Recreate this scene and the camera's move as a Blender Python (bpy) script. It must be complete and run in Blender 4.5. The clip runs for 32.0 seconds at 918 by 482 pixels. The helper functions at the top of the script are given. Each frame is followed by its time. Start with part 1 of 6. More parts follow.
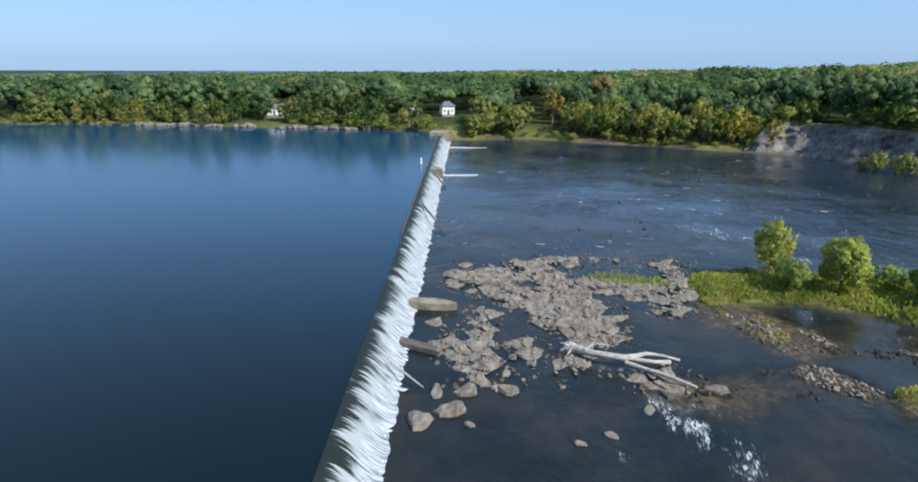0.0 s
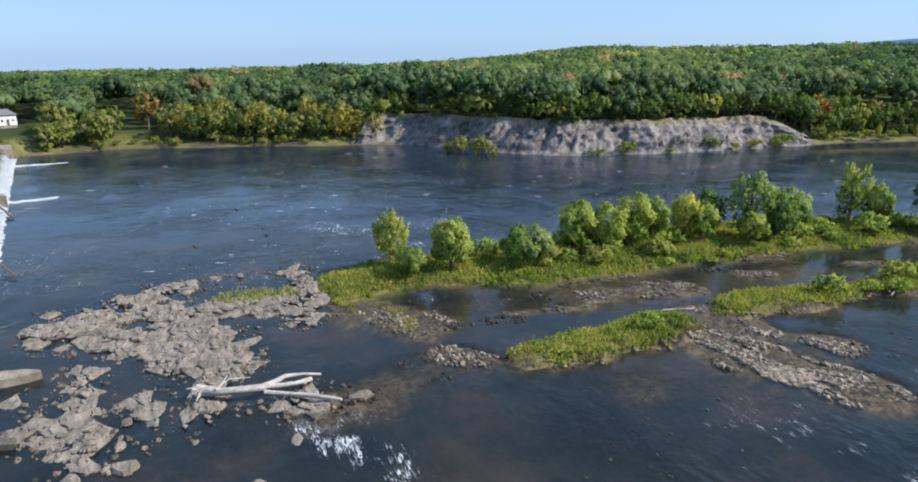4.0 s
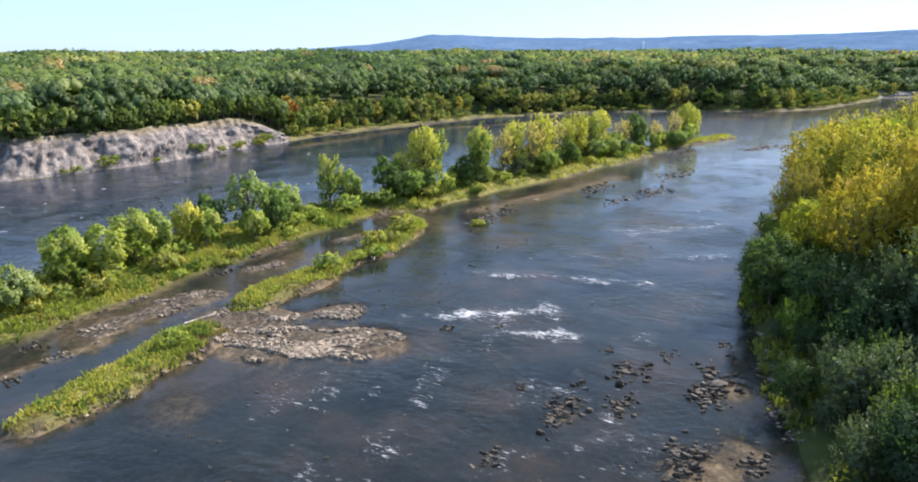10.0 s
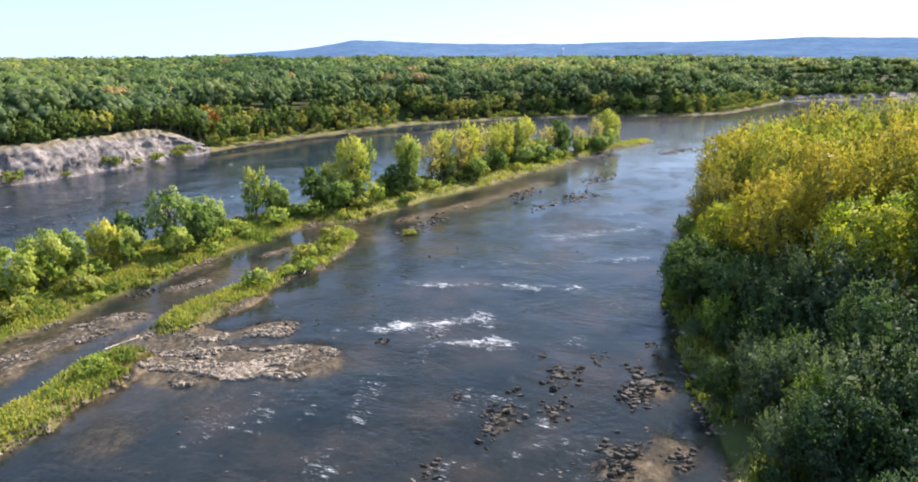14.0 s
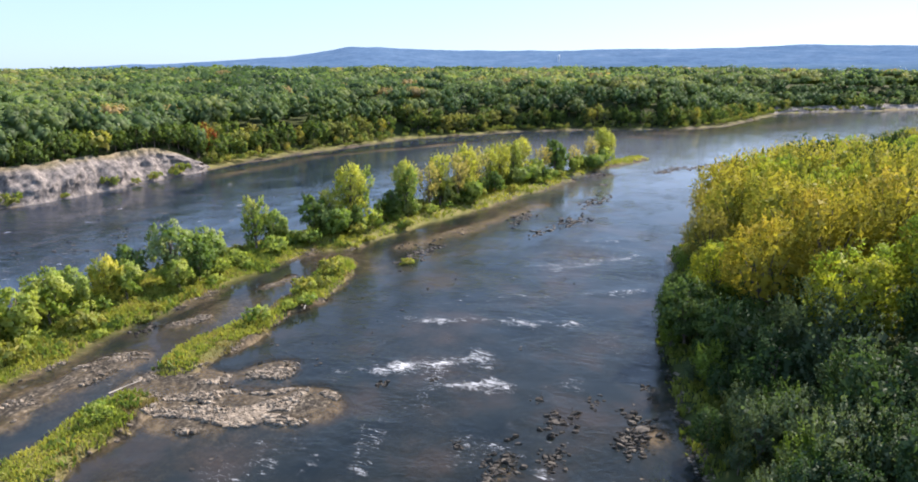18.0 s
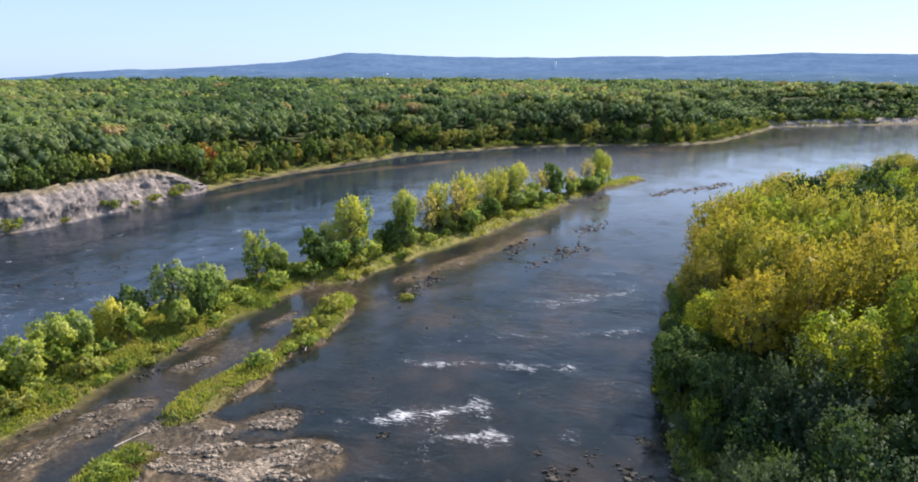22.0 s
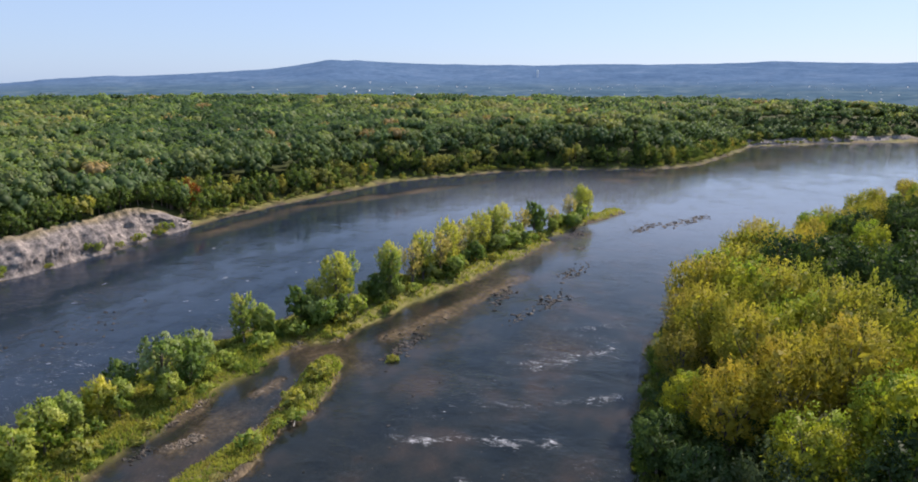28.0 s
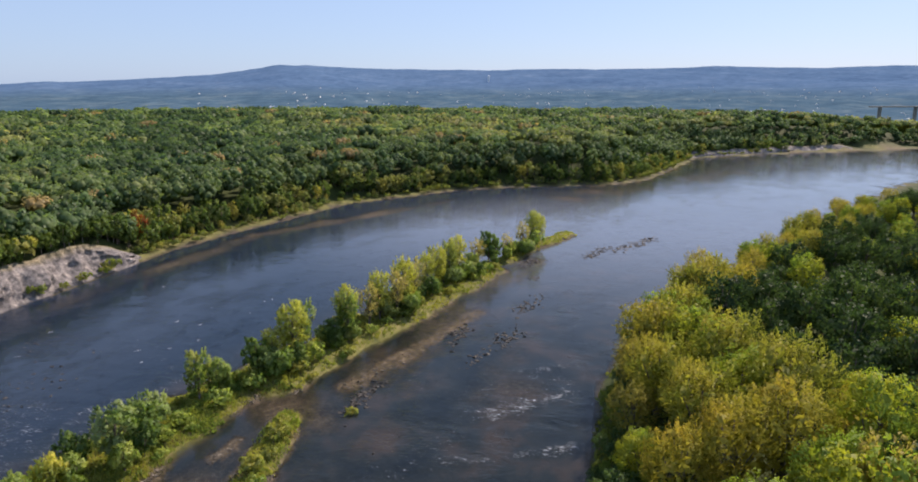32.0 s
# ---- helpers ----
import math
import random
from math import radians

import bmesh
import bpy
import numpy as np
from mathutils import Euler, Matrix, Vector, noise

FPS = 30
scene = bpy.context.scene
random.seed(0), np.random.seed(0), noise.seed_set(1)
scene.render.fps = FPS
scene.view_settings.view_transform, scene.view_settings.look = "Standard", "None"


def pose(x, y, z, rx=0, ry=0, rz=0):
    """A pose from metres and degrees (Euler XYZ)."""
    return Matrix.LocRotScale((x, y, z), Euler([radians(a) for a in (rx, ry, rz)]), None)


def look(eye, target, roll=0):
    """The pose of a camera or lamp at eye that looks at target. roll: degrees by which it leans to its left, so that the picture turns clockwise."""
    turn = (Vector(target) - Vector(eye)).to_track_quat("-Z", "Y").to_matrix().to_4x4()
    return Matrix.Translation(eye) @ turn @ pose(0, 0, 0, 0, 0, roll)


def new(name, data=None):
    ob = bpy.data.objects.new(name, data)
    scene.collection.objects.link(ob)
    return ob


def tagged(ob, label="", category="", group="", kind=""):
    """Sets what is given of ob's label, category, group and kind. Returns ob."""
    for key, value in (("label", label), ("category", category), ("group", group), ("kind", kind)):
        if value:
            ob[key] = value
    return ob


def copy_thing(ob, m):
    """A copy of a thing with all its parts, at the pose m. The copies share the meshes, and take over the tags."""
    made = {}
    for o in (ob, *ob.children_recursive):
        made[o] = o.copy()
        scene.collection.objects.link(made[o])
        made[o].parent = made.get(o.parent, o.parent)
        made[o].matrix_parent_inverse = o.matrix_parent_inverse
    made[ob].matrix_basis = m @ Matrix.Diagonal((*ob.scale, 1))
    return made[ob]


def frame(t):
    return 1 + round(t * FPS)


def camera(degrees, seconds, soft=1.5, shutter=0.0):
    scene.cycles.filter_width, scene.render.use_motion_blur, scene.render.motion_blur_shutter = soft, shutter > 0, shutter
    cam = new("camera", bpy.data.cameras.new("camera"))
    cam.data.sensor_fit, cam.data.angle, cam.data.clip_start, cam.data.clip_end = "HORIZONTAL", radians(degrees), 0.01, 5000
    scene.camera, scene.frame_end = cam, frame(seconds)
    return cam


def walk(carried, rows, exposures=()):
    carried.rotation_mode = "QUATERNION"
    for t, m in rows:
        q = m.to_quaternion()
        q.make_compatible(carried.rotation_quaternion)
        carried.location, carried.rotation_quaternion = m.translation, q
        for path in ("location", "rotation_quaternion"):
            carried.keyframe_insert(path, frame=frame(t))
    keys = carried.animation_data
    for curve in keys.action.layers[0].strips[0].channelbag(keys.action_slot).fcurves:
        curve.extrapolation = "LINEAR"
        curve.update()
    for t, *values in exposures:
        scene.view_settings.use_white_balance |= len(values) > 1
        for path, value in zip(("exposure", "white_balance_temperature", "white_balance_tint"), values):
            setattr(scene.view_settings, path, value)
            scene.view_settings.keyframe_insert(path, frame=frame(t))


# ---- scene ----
cam = camera(70.86, 32.0, soft=1.8)
PATH = [  # seconds, x, y, z, yaw, pitch, roll
    (0, -0.754, -4.659, 27.626, 12.143, -15.808, 0.184),
    (0.5, -0.606, -3.524, 27.663, 10.737, -15.829, 0.134),
    (1, -0.453, -2.397, 27.688, 7.374, -15.874, 0.081),
    (1.5, -0.247, -1.323, 27.709, 3.993, -15.906, 0.045),
    (2, -0.015, -0.389, 27.738, 0.128, -15.932, 0.022),
    (2.5, 0.206, 0.266, 27.792, -4.393, -15.956, 0.010),
    (3, 0.402, 0.532, 27.808, -10.681, -16.003, 0.006),
    (3.5, 0.601, 0.537, 27.805, -16.449, -16.021, 0.016),
    (4, 0.754, 0.426, 27.828, -20.970, -16.026, 0.036),
    (4.5, 0.809, 0.273, 27.855, -24.792, -16.008, 0.031),
    (6.5, 0.829, -0.180, 27.985, -39.330, -15.887, -0.099),
    (7, 0.811, -0.228, 28.004, -42.885, -15.864, -0.142),
    (7.5, 0.765, -0.268, 28.017, -46.224, -15.828, -0.183),
    (8, 0.751, -0.283, 27.998, -49.493, -15.805, -0.196),
    (8.5, 0.735, -0.261, 27.989, -52.835, -15.771, -0.198),
    (9, 0.666, -0.247, 27.986, -56.635, -15.745, -0.196),
    (9.5, 0.588, -0.230, 27.991, -60.493, -15.719, -0.193),
    (10, 0.506, -0.240, 28.003, -64.153, -15.683, -0.190),
    (10.5, 0.445, -0.238, 28.029, -66.961, -15.629, -0.188),
    (11, 0.399, -0.206, 28.059, -68.755, -15.564, -0.199),
    (11.5, 0.354, -0.196, 28.081, -69.530, -15.507, -0.215),
    (12, 0.312, -0.186, 28.112, -69.868, -15.443, -0.235),
    (12.5, 0.269, -0.180, 28.162, -70.116, -15.400, -0.252),
    (13, 0.242, -0.176, 28.281, -70.282, -15.345, -0.261),
    (13.5, 0.202, -0.141, 28.469, -70.460, -15.301, -0.273),
    (14, 0.169, -0.106, 28.767, -70.602, -15.241, -0.277),
    (14.5, 0.135, -0.081, 29.170, -70.635, -15.189, -0.272),
    (16.5, 0.045, 0.040, 31.293, -70.831, -14.908, -0.214),
    (17, 0.014, 0.061, 31.897, -70.871, -14.840, -0.196),
    (17.5, -0.037, 0.087, 32.539, -70.918, -14.805, -0.179),
    (18, -0.102, 0.125, 33.214, -70.992, -14.760, -0.168),
    (18.5, -0.166, 0.165, 33.921, -71.010, -14.699, -0.158),
    (19, -0.225, 0.214, 34.644, -71.047, -14.644, -0.144),
    (19.5, -0.249, 0.254, 35.368, -71.071, -14.586, -0.116),
    (20, -0.265, 0.282, 36.076, -71.096, -14.545, -0.081),
    (20.5, -0.280, 0.301, 36.789, -71.149, -14.494, -0.041),
    (21, -0.302, 0.340, 37.503, -71.191, -14.441, -0.001),
    (21.5, -0.322, 0.399, 38.235, -71.250, -14.377, 0.040),
    (22, -0.350, 0.447, 38.987, -71.318, -14.309, 0.081),
    (22.5, -0.391, 0.484, 39.760, -71.373, -14.244, 0.114),
    (23, -0.431, 0.521, 40.552, -71.391, -14.206, 0.139),
    (23.5, -0.432, 0.550, 41.403, -71.478, -14.158, 0.163),
    (24, -0.428, 0.559, 42.274, -71.689, -14.130, 0.182),
    (24.5, -0.418, 0.562, 43.172, -71.929, -14.101, 0.198),
    (25, -0.406, 0.578, 44.085, -72.111, -14.081, 0.210),
    (25.5, -0.399, 0.592, 45.023, -72.285, -14.050, 0.217),
    (27.5, -0.386, 0.664, 48.885, -72.763, -13.860, 0.218),
    (28, -0.381, 0.674, 49.885, -72.841, -13.836, 0.216),
    (28.5, -0.372, 0.682, 50.932, -72.961, -13.824, 0.203),
    (29, -0.357, 0.698, 52.023, -73.242, -13.804, 0.183),
    (29.5, -0.336, 0.721, 53.148, -73.878, -13.780, 0.162),
    (30, -0.307, 0.750, 54.299, -74.798, -13.734, 0.137),
    (30.5, -0.275, 0.795, 55.457, -75.686, -13.705, 0.110),
    (31, -0.231, 0.851, 56.628, -76.291, -13.662, 0.085),
    (31.5, -0.170, 0.905, 57.810, -76.700, -13.615, 0.067),
    (32, -0.095, 0.957, 59.004, -76.976, -13.545, 0.052),
]
walk(cam, [(t, pose(x, y, z, 90 + pitch, 0, yaw) @ pose(0, 0, 0, 0, 0, roll)) for t, x, y, z, yaw, pitch, roll in PATH], [(0, 0.32, 6150, 9), (2, 0.37, 6200, 10), (4, 0.47, 6350, 12), (7, 0.85, 6600, 15), (9, 1.0, 6800, 17), (13, 1.16, 7000, 19), (19, 0.96, 7000, 19), (23, 0.76, 7050, 20), (32, 0.39, 7200, 23)])

# ---- light ----
SUN_YAW, SUN_UP = -116.0, 41.0          # azimuth as a yaw from +y, and elevation, in degrees
world = bpy.data.worlds.new("daylight")
scene.world = world
world.use_nodes = True
wn = world.node_tree
wn.nodes.clear()
sky = wn.nodes.new("ShaderNodeTexSky")
sky.sky_type, sky.sun_disc = "NISHITA", False
sky.sun_elevation, sky.sun_rotation = radians(SUN_UP), radians(-SUN_YAW)
sky.air_density, sky.dust_density, sky.ozone_density, sky.altitude = 1.0, 0.6, 3.0, 100
bg = wn.nodes.new("ShaderNodeBackground")
bg.inputs["Strength"].default_value = 0.078
wo = wn.nodes.new("ShaderNodeOutputWorld")
tone = wn.nodes.new("ShaderNodeMix")
tone.data_type = "RGBA"
tone.inputs[0].default_value = 0.58
tone.inputs[7].default_value = (4.6, 7.2, 10.9, 1)     # summer haze
tint = wn.nodes.new("ShaderNodeMix")
tint.data_type, tint.blend_type = "RGBA", "MULTIPLY"
tint.inputs[0].default_value = 1.0
tint.inputs[7].default_value = (0.83, 0.97, 1.15, 1)
wn.links.new(sky.outputs[0], tint.inputs[6])
wn.links.new(tint.outputs[2], tone.inputs[6])
wn.links.new(tone.outputs[2], bg.inputs[0])
wn.links.new(bg.outputs[0], wo.inputs[0])
sun = new("sun", bpy.data.lights.new("sun", "SUN"))
sun.data.energy, sun.data.angle, sun.data.color = 5.0, radians(0.53), (1.0, 0.95, 0.87)
sd_ = (-math.sin(radians(SUN_YAW)), math.cos(radians(SUN_YAW)))
sun.matrix_world = look((sd_[0] * 300, sd_[1] * 300, 300 * math.tan(radians(SUN_UP))), (0, 0, 0))


# ---- materials ----
def material(name, rough=0.85, spec=0.3):
    m = bpy.data.materials.new(name)
    m.use_nodes = True
    nt = m.node_tree
    b = nt.nodes["Principled BSDF"]
    b.inputs["Roughness"].default_value = rough
    b.inputs["Specular IOR Level"].default_value = spec
    return m, nt, b


def node(nt, kind, **sets):
    n = nt.nodes.new("ShaderNode" + kind)
    for k, v in sets.items():
        n.inputs[k].default_value = v
    return n


def noise_tex(nt, scale, detail=4.0, rough=0.55, vec=None, stretch=None, distort=0.0):
    n = node(nt, "TexNoise", Scale=scale, Detail=detail, Roughness=rough, Distortion=distort)
    if vec is None:
        vec = nt.nodes.new("ShaderNodeNewGeometry").outputs["Position"]
    if stretch:
        mp = nt.nodes.new("ShaderNodeMapping")
        mp.inputs["Scale"].default_value = stretch[:3]
        mp.inputs["Rotation"].default_value = (0, 0, radians(stretch[3]) if len(stretch) > 3 else 0)
        nt.links.new(vec, mp.inputs[0])
        vec = mp.outputs[0]
    nt.links.new(vec, n.inputs["Vector"])
    return n.outputs["Fac"]


def ramp(nt, fac, stops):
    r = nt.nodes.new("ShaderNodeValToRGB")
    e = r.color_ramp.elements
    while len(e) < len(stops):
        e.new(0.5)
    for el, (p, c) in zip(e, stops):
        el.position = p
        el.color = (*c, 1) if len(c) == 3 else c
    nt.links.new(fac, r.inputs[0])
    return r.outputs[0]


def mix(nt, fac, a, b, mode="MIX"):
    m = nt.nodes.new("ShaderNodeMix")
    m.data_type, m.blend_type = "RGBA", mode
    for sock, v in ((m.inputs[0], fac), (m.inputs[6], a), (m.inputs[7], b)):
        if hasattr(v, "is_linked"):
            nt.links.new(v, sock)
        elif isinstance(v, (int, float)):
            sock.default_value = v
        else:
            sock.default_value = (*v, 1)
    return m.outputs[2]


def maths(nt, op, a, b=0.0, c=0.0, clamp=False):
    m = nt.nodes.new("ShaderNodeMath")
    m.operation, m.use_clamp = op, clamp
    for i, v in enumerate((a, b, c)):
        if hasattr(v, "is_linked"):
            nt.links.new(v, m.inputs[i])
        else:
            m.inputs[i].default_value = v
    return m.outputs[0]


def smooth(nt, v, lo, hi):
    m = nt.nodes.new("ShaderNodeMapRange")
    m.interpolation_type = "SMOOTHSTEP"
    nt.links.new(v, m.inputs[0])
    m.inputs[1].default_value, m.inputs[2].default_value = lo, hi
    return m.outputs[0]


def bump(nt, b, height, strength, dist):
    n = nt.nodes.new("ShaderNodeBump")
    n.inputs["Strength"].default_value, n.inputs["Distance"].default_value = strength, dist
    nt.links.new(height, n.inputs["Height"])
    nt.links.new(n.outputs[0], b.inputs["Normal"])
    return n


def attr(nt, name):
    a = nt.nodes.new("ShaderNodeAttribute")
    a.attribute_name = name
    return a


def mottled(name, stops, scale, fine, rough=0.85, relief=0.05, stretch=None, spec=0.3):
    m, nt, b = material(name, rough, spec)
    big = noise_tex(nt, scale, 5, 0.6, stretch=stretch)
    col = ramp(nt, big, stops)
    small = noise_tex(nt, fine, 3, 0.6)
    col = mix(nt, 0.6, col, ramp(nt, small, [(0.3, (0.55, 0.55, 0.55)), (0.7, (1.25, 1.25, 1.25))]), "MULTIPLY")
    nt.links.new(col, b.inputs["Base Color"])
    bump(nt, b, small, 0.6, relief)
    return m


def leaf_material(name, col, vary, translucent=0.5):
    """Foliage: the tint of each plant, a shift per plant and a small one per spray of leaves."""
    m = bpy.data.materials.new(name)
    m.use_nodes = True
    nt = m.node_tree
    nt.nodes.clear()
    out = nt.nodes.new("ShaderNodeOutputMaterial")
    tint = attr(nt, "tint").outputs["Color"]
    geo = nt.nodes.new("ShaderNodeNewGeometry")
    info = nt.nodes.new("ShaderNodeObjectInfo")
    base = mix(nt, 1.0, tint, col, "MULTIPLY")
    per = ramp(nt, geo.outputs["Random Per Island"], [(0.0, (1 - vary, 1 - vary, 1 - vary)), (1.0, (1 + vary, 1 + vary * 0.9, 1 + vary * 0.5))])
    base = mix(nt, 1.0, base, per, "MULTIPLY")
    obj = ramp(nt, info.outputs["Random"], [(0.0, (0.84, 0.9, 0.95)), (0.5, (1, 1, 1)), (1.0, (1.1, 1.06, 0.95))])
    base = mix(nt, 1.0, base, obj, "MULTIPLY")
    d = nt.nodes.new("ShaderNodeBsdfDiffuse")
    t = nt.nodes.new("ShaderNodeBsdfTranslucent")
    g = nt.nodes.new("ShaderNodeBsdfGlossy")
    g.inputs["Roughness"].default_value = 0.5
    nt.links.new(base, d.inputs[0])
    nt.links.new(mix(nt, 1.0, base, (1.12, 1.2, 0.7), "MULTIPLY"), t.inputs[0])
    a = nt.nodes.new("ShaderNodeMixShader")
    a.inputs[0].default_value = translucent
    nt.links.new(d.outputs[0], a.inputs[1])
    nt.links.new(t.outputs[0], a.inputs[2])
    z = nt.nodes.new("ShaderNodeMixShader")
    z.inputs[0].default_value = 0.012
    nt.links.new(a.outputs[0], z.inputs[1])
    nt.links.new(g.outputs[0], z.inputs[2])
    nt.links.new(z.outputs[0], out.inputs[0])
    return m


LEAF = leaf_material("foliage", (1, 1, 1), 0.1, 0.5)
BARK = mottled("bark", [(0.3, (0.09, 0.07, 0.055)), (0.7, (0.2, 0.17, 0.14))], 3, 14, 0.9, 0.03)
ROCK = mottled("shale_rock", [(0.28, (0.085, 0.072, 0.058)), (0.5, (0.2, 0.17, 0.137)), (0.75, (0.32, 0.275, 0.225))], 0.9, 5, 0.9, 0.06, stretch=(1.8, 0.7, 1, 72))
def pieced(m, lo, hi):
    """Give each separate stone of a material its own lightness."""
    nt = m.node_tree
    b = nt.nodes["Principled BSDF"]
    src = b.inputs["Base Color"].links[0].from_socket
    geo = nt.nodes.new("ShaderNodeNewGeometry")
    tone = ramp(nt, geo.outputs["Random Per Island"], [(0.0, (lo, lo, lo)), (1.0, (hi, hi * 0.98, hi * 0.94))])
    one = ramp(nt, nt.nodes.new("ShaderNodeObjectInfo").outputs["Random"], [(0.0, (0.6, 0.6, 0.6)), (1.0, (1.2, 1.2, 1.18))])
    tone = mix(nt, 1.0, tone, one, "MULTIPLY")
    nt.links.new(mix(nt, 1.0, src, tone, "MULTIPLY"), b.inputs["Base Color"])
    return m


STONE = mottled("river_stone", [(0.25, (0.085, 0.07, 0.055)), (0.5, (0.2, 0.165, 0.13)), (0.8, (0.36, 0.31, 0.25))], 1.6, 8, 0.9, 0.04)
pieced(STONE, 0.4, 1.45)
LEDGE = mottled("wet_ledge_rock", [(0.28, (0.022, 0.019, 0.016)), (0.5, (0.058, 0.05, 0.041)), (0.78, (0.15, 0.13, 0.108))], 1.5, 7, 0.7, 0.06)
pieced(LEDGE, 0.5, 1.4)
DRIFTWOOD = mottled("driftwood", [(0.3, (0.2, 0.17, 0.14)), (0.5, (0.4, 0.37, 0.33)), (0.7, (0.52, 0.49, 0.45))], 3.2, 20, 0.85, 0.03, stretch=(0.5, 2.2, 2.0, 10))
CONCRETE = mottled("weathered_concrete", [(0.25, (0.11, 0.095, 0.072)), (0.5, (0.25, 0.215, 0.165)), (0.8, (0.38, 0.335, 0.265))], 0.7, 6, 0.9, 0.03)
WOOD_DARK = mottled("wet_timber", [(0.3, (0.06, 0.05, 0.04)), (0.7, (0.17, 0.145, 0.12))], 2, 15, 0.7, 0.02)
WHITE = mottled("white_siding", [(0.3, (0.74, 0.74, 0.72)), (0.7, (0.82, 0.82, 0.8))], 2, 12, 0.6, 0.01)
WET_CONCRETE = mottled("wet_concrete", [(0.25, (0.025, 0.023, 0.018)), (0.5, (0.06, 0.053, 0.042)), (0.8, (0.12, 0.105, 0.085))], 0.9, 7, 0.6, 0.03)
ROOF = mottled("grey_shingle", [(0.3, (0.1, 0.1, 0.11)), (0.7, (0.2, 0.2, 0.21))], 2, 9, 0.85, 0.02)
SHALE, nt, b = material("shale_cliff", 0.92, 0.2)
sh_a = noise_tex(nt, 0.5, 6, 0.65, stretch=(1, 1, 0.35))
sh_b = noise_tex(nt, 1.6, 6, 0.7, stretch=(1.0, 1.0, 0.8))
sh_c = ramp(nt, sh_a, [(0.32, (0.07, 0.066, 0.066)), (0.5, (0.175, 0.16, 0.153)), (0.66, (0.32, 0.285, 0.26))])
sh_c = mix(nt, 0.75, sh_c, ramp(nt, sh_b, [(0.3, (0.4, 0.4, 0.42)), (0.7, (1.45, 1.42, 1.36))]), "MULTIPLY")
sh_t = ramp(nt, noise_tex(nt, 1.1, 4, 0.7), [(0.35, (0.1, 0.09, 0.05)), (0.65, (0.3, 0.245, 0.16))])
nt.links.new(mix(nt, attr(nt, "cap").outputs["Fac"], sh_c, sh_t), b.inputs["Base Color"])
bump(nt, b, sh_b, 0.9, 0.35)
METAL = mottled("dull_metal", [(0.3, (0.3, 0.3, 0.3)), (0.7, (0.45, 0.45, 0.45))], 3, 12, 0.5, 0.005)
GLASS_DARK = mottled("dark_window", [(0.3, (0.03, 0.035, 0.04)), (0.7, (0.06, 0.07, 0.08))], 2, 9, 0.15, 0.001, spec=0.6)


# ---- the lie of the land ----
FAR_SHORE = [(-900, 120), (-420, 168), (-225, 203), (-169, 212), (-110, 216), (-57, 214), (-50, 218), (-25, 225), (6, 219), (48, 207), (62, 202), (72, 188), (83, 174), (96, 163), (125, 158), (163, 156.5), (200, 156), (230, 150), (304, 130), (362, 84), (386, 44), (405, -3), (432, -24), (527, -57), (580, -72), (645, -160), (720, -290), (745, -420), (700, -600), (560, -900)]
NEAR_SHORE = [(-900, -120), (-300, -45), (-100, -26), (-40, -17), (0, -14), (25, -9), (43, -4.5), (53, -3), (63, -1.2), (80, 1.4), (92, 1.2), (125, 0), (160, -8), (188, -20), (245, -54), (320, -94), (450, -180), (560, -330), (500, -600), (380, -900)]


def ss(a, b, v):
    t = np.clip((v - a) / (b - a), 0, 1)
    return t * t * (3 - 2 * t)


def hash2(ix, iy, seed):
    h = (ix.astype(np.int64) * 374761393 + iy.astype(np.int64) * 668265263 + seed * 974711) & 0x7FFFFFFF
    h = (h ^ (h >> 13)) * 1274126177 & 0x7FFFFFFF
    return ((h ^ (h >> 16)) & 0xFFFF) / 65535.0


def vnoise(x, y, scale, seed=0):
    """Smooth value noise, 0 to 1."""
    x, y = np.asarray(x, float) / scale, np.asarray(y, float) / scale
    ix, iy = np.floor(x), np.floor(y)
    fx, fy = x - ix, y - iy
    fx, fy = fx * fx * (3 - 2 * fx), fy * fy * (3 - 2 * fy)
    a, b, c, d = hash2(ix, iy, seed), hash2(ix + 1, iy, seed), hash2(ix, iy + 1, seed), hash2(ix + 1, iy + 1, seed)
    return (a * (1 - fx) + b * fx) * (1 - fy) + (c * (1 - fx) + d * fx) * fy


def fnoise(x, y, scale, seed=0, octaves=4):
    v, w, tot = 0, 1.0, 0
    for k in range(octaves):
        v, tot = v + w * vnoise(x, y, scale / 2 ** k, seed + 17 * k), tot + w
        w *= 0.5
    return v / tot


def line_dist(x, y, pts):
    best = np.full(np.shape(x), 1e9)
    for (ax, ay), (bx, by) in zip(pts, pts[1:]):
        dx, dy = bx - ax, by - ay
        t = np.clip(((x - ax) * dx + (y - ay) * dy) / (dx * dx + dy * dy), 0, 1)
        best = np.minimum(best, np.hypot(x - ax - t * dx, y - ay - t * dy))
    return best


def inside(x, y, poly):
    c = np.zeros(np.shape(x), bool)
    for (ax, ay), (bx, by) in zip(poly, poly[1:] + poly[:1]):
        if ay != by:
            c ^= ((ay > y) != (by > y)) & (x < (bx - ax) * (y - ay) / (by - ay) + ax)
    return c


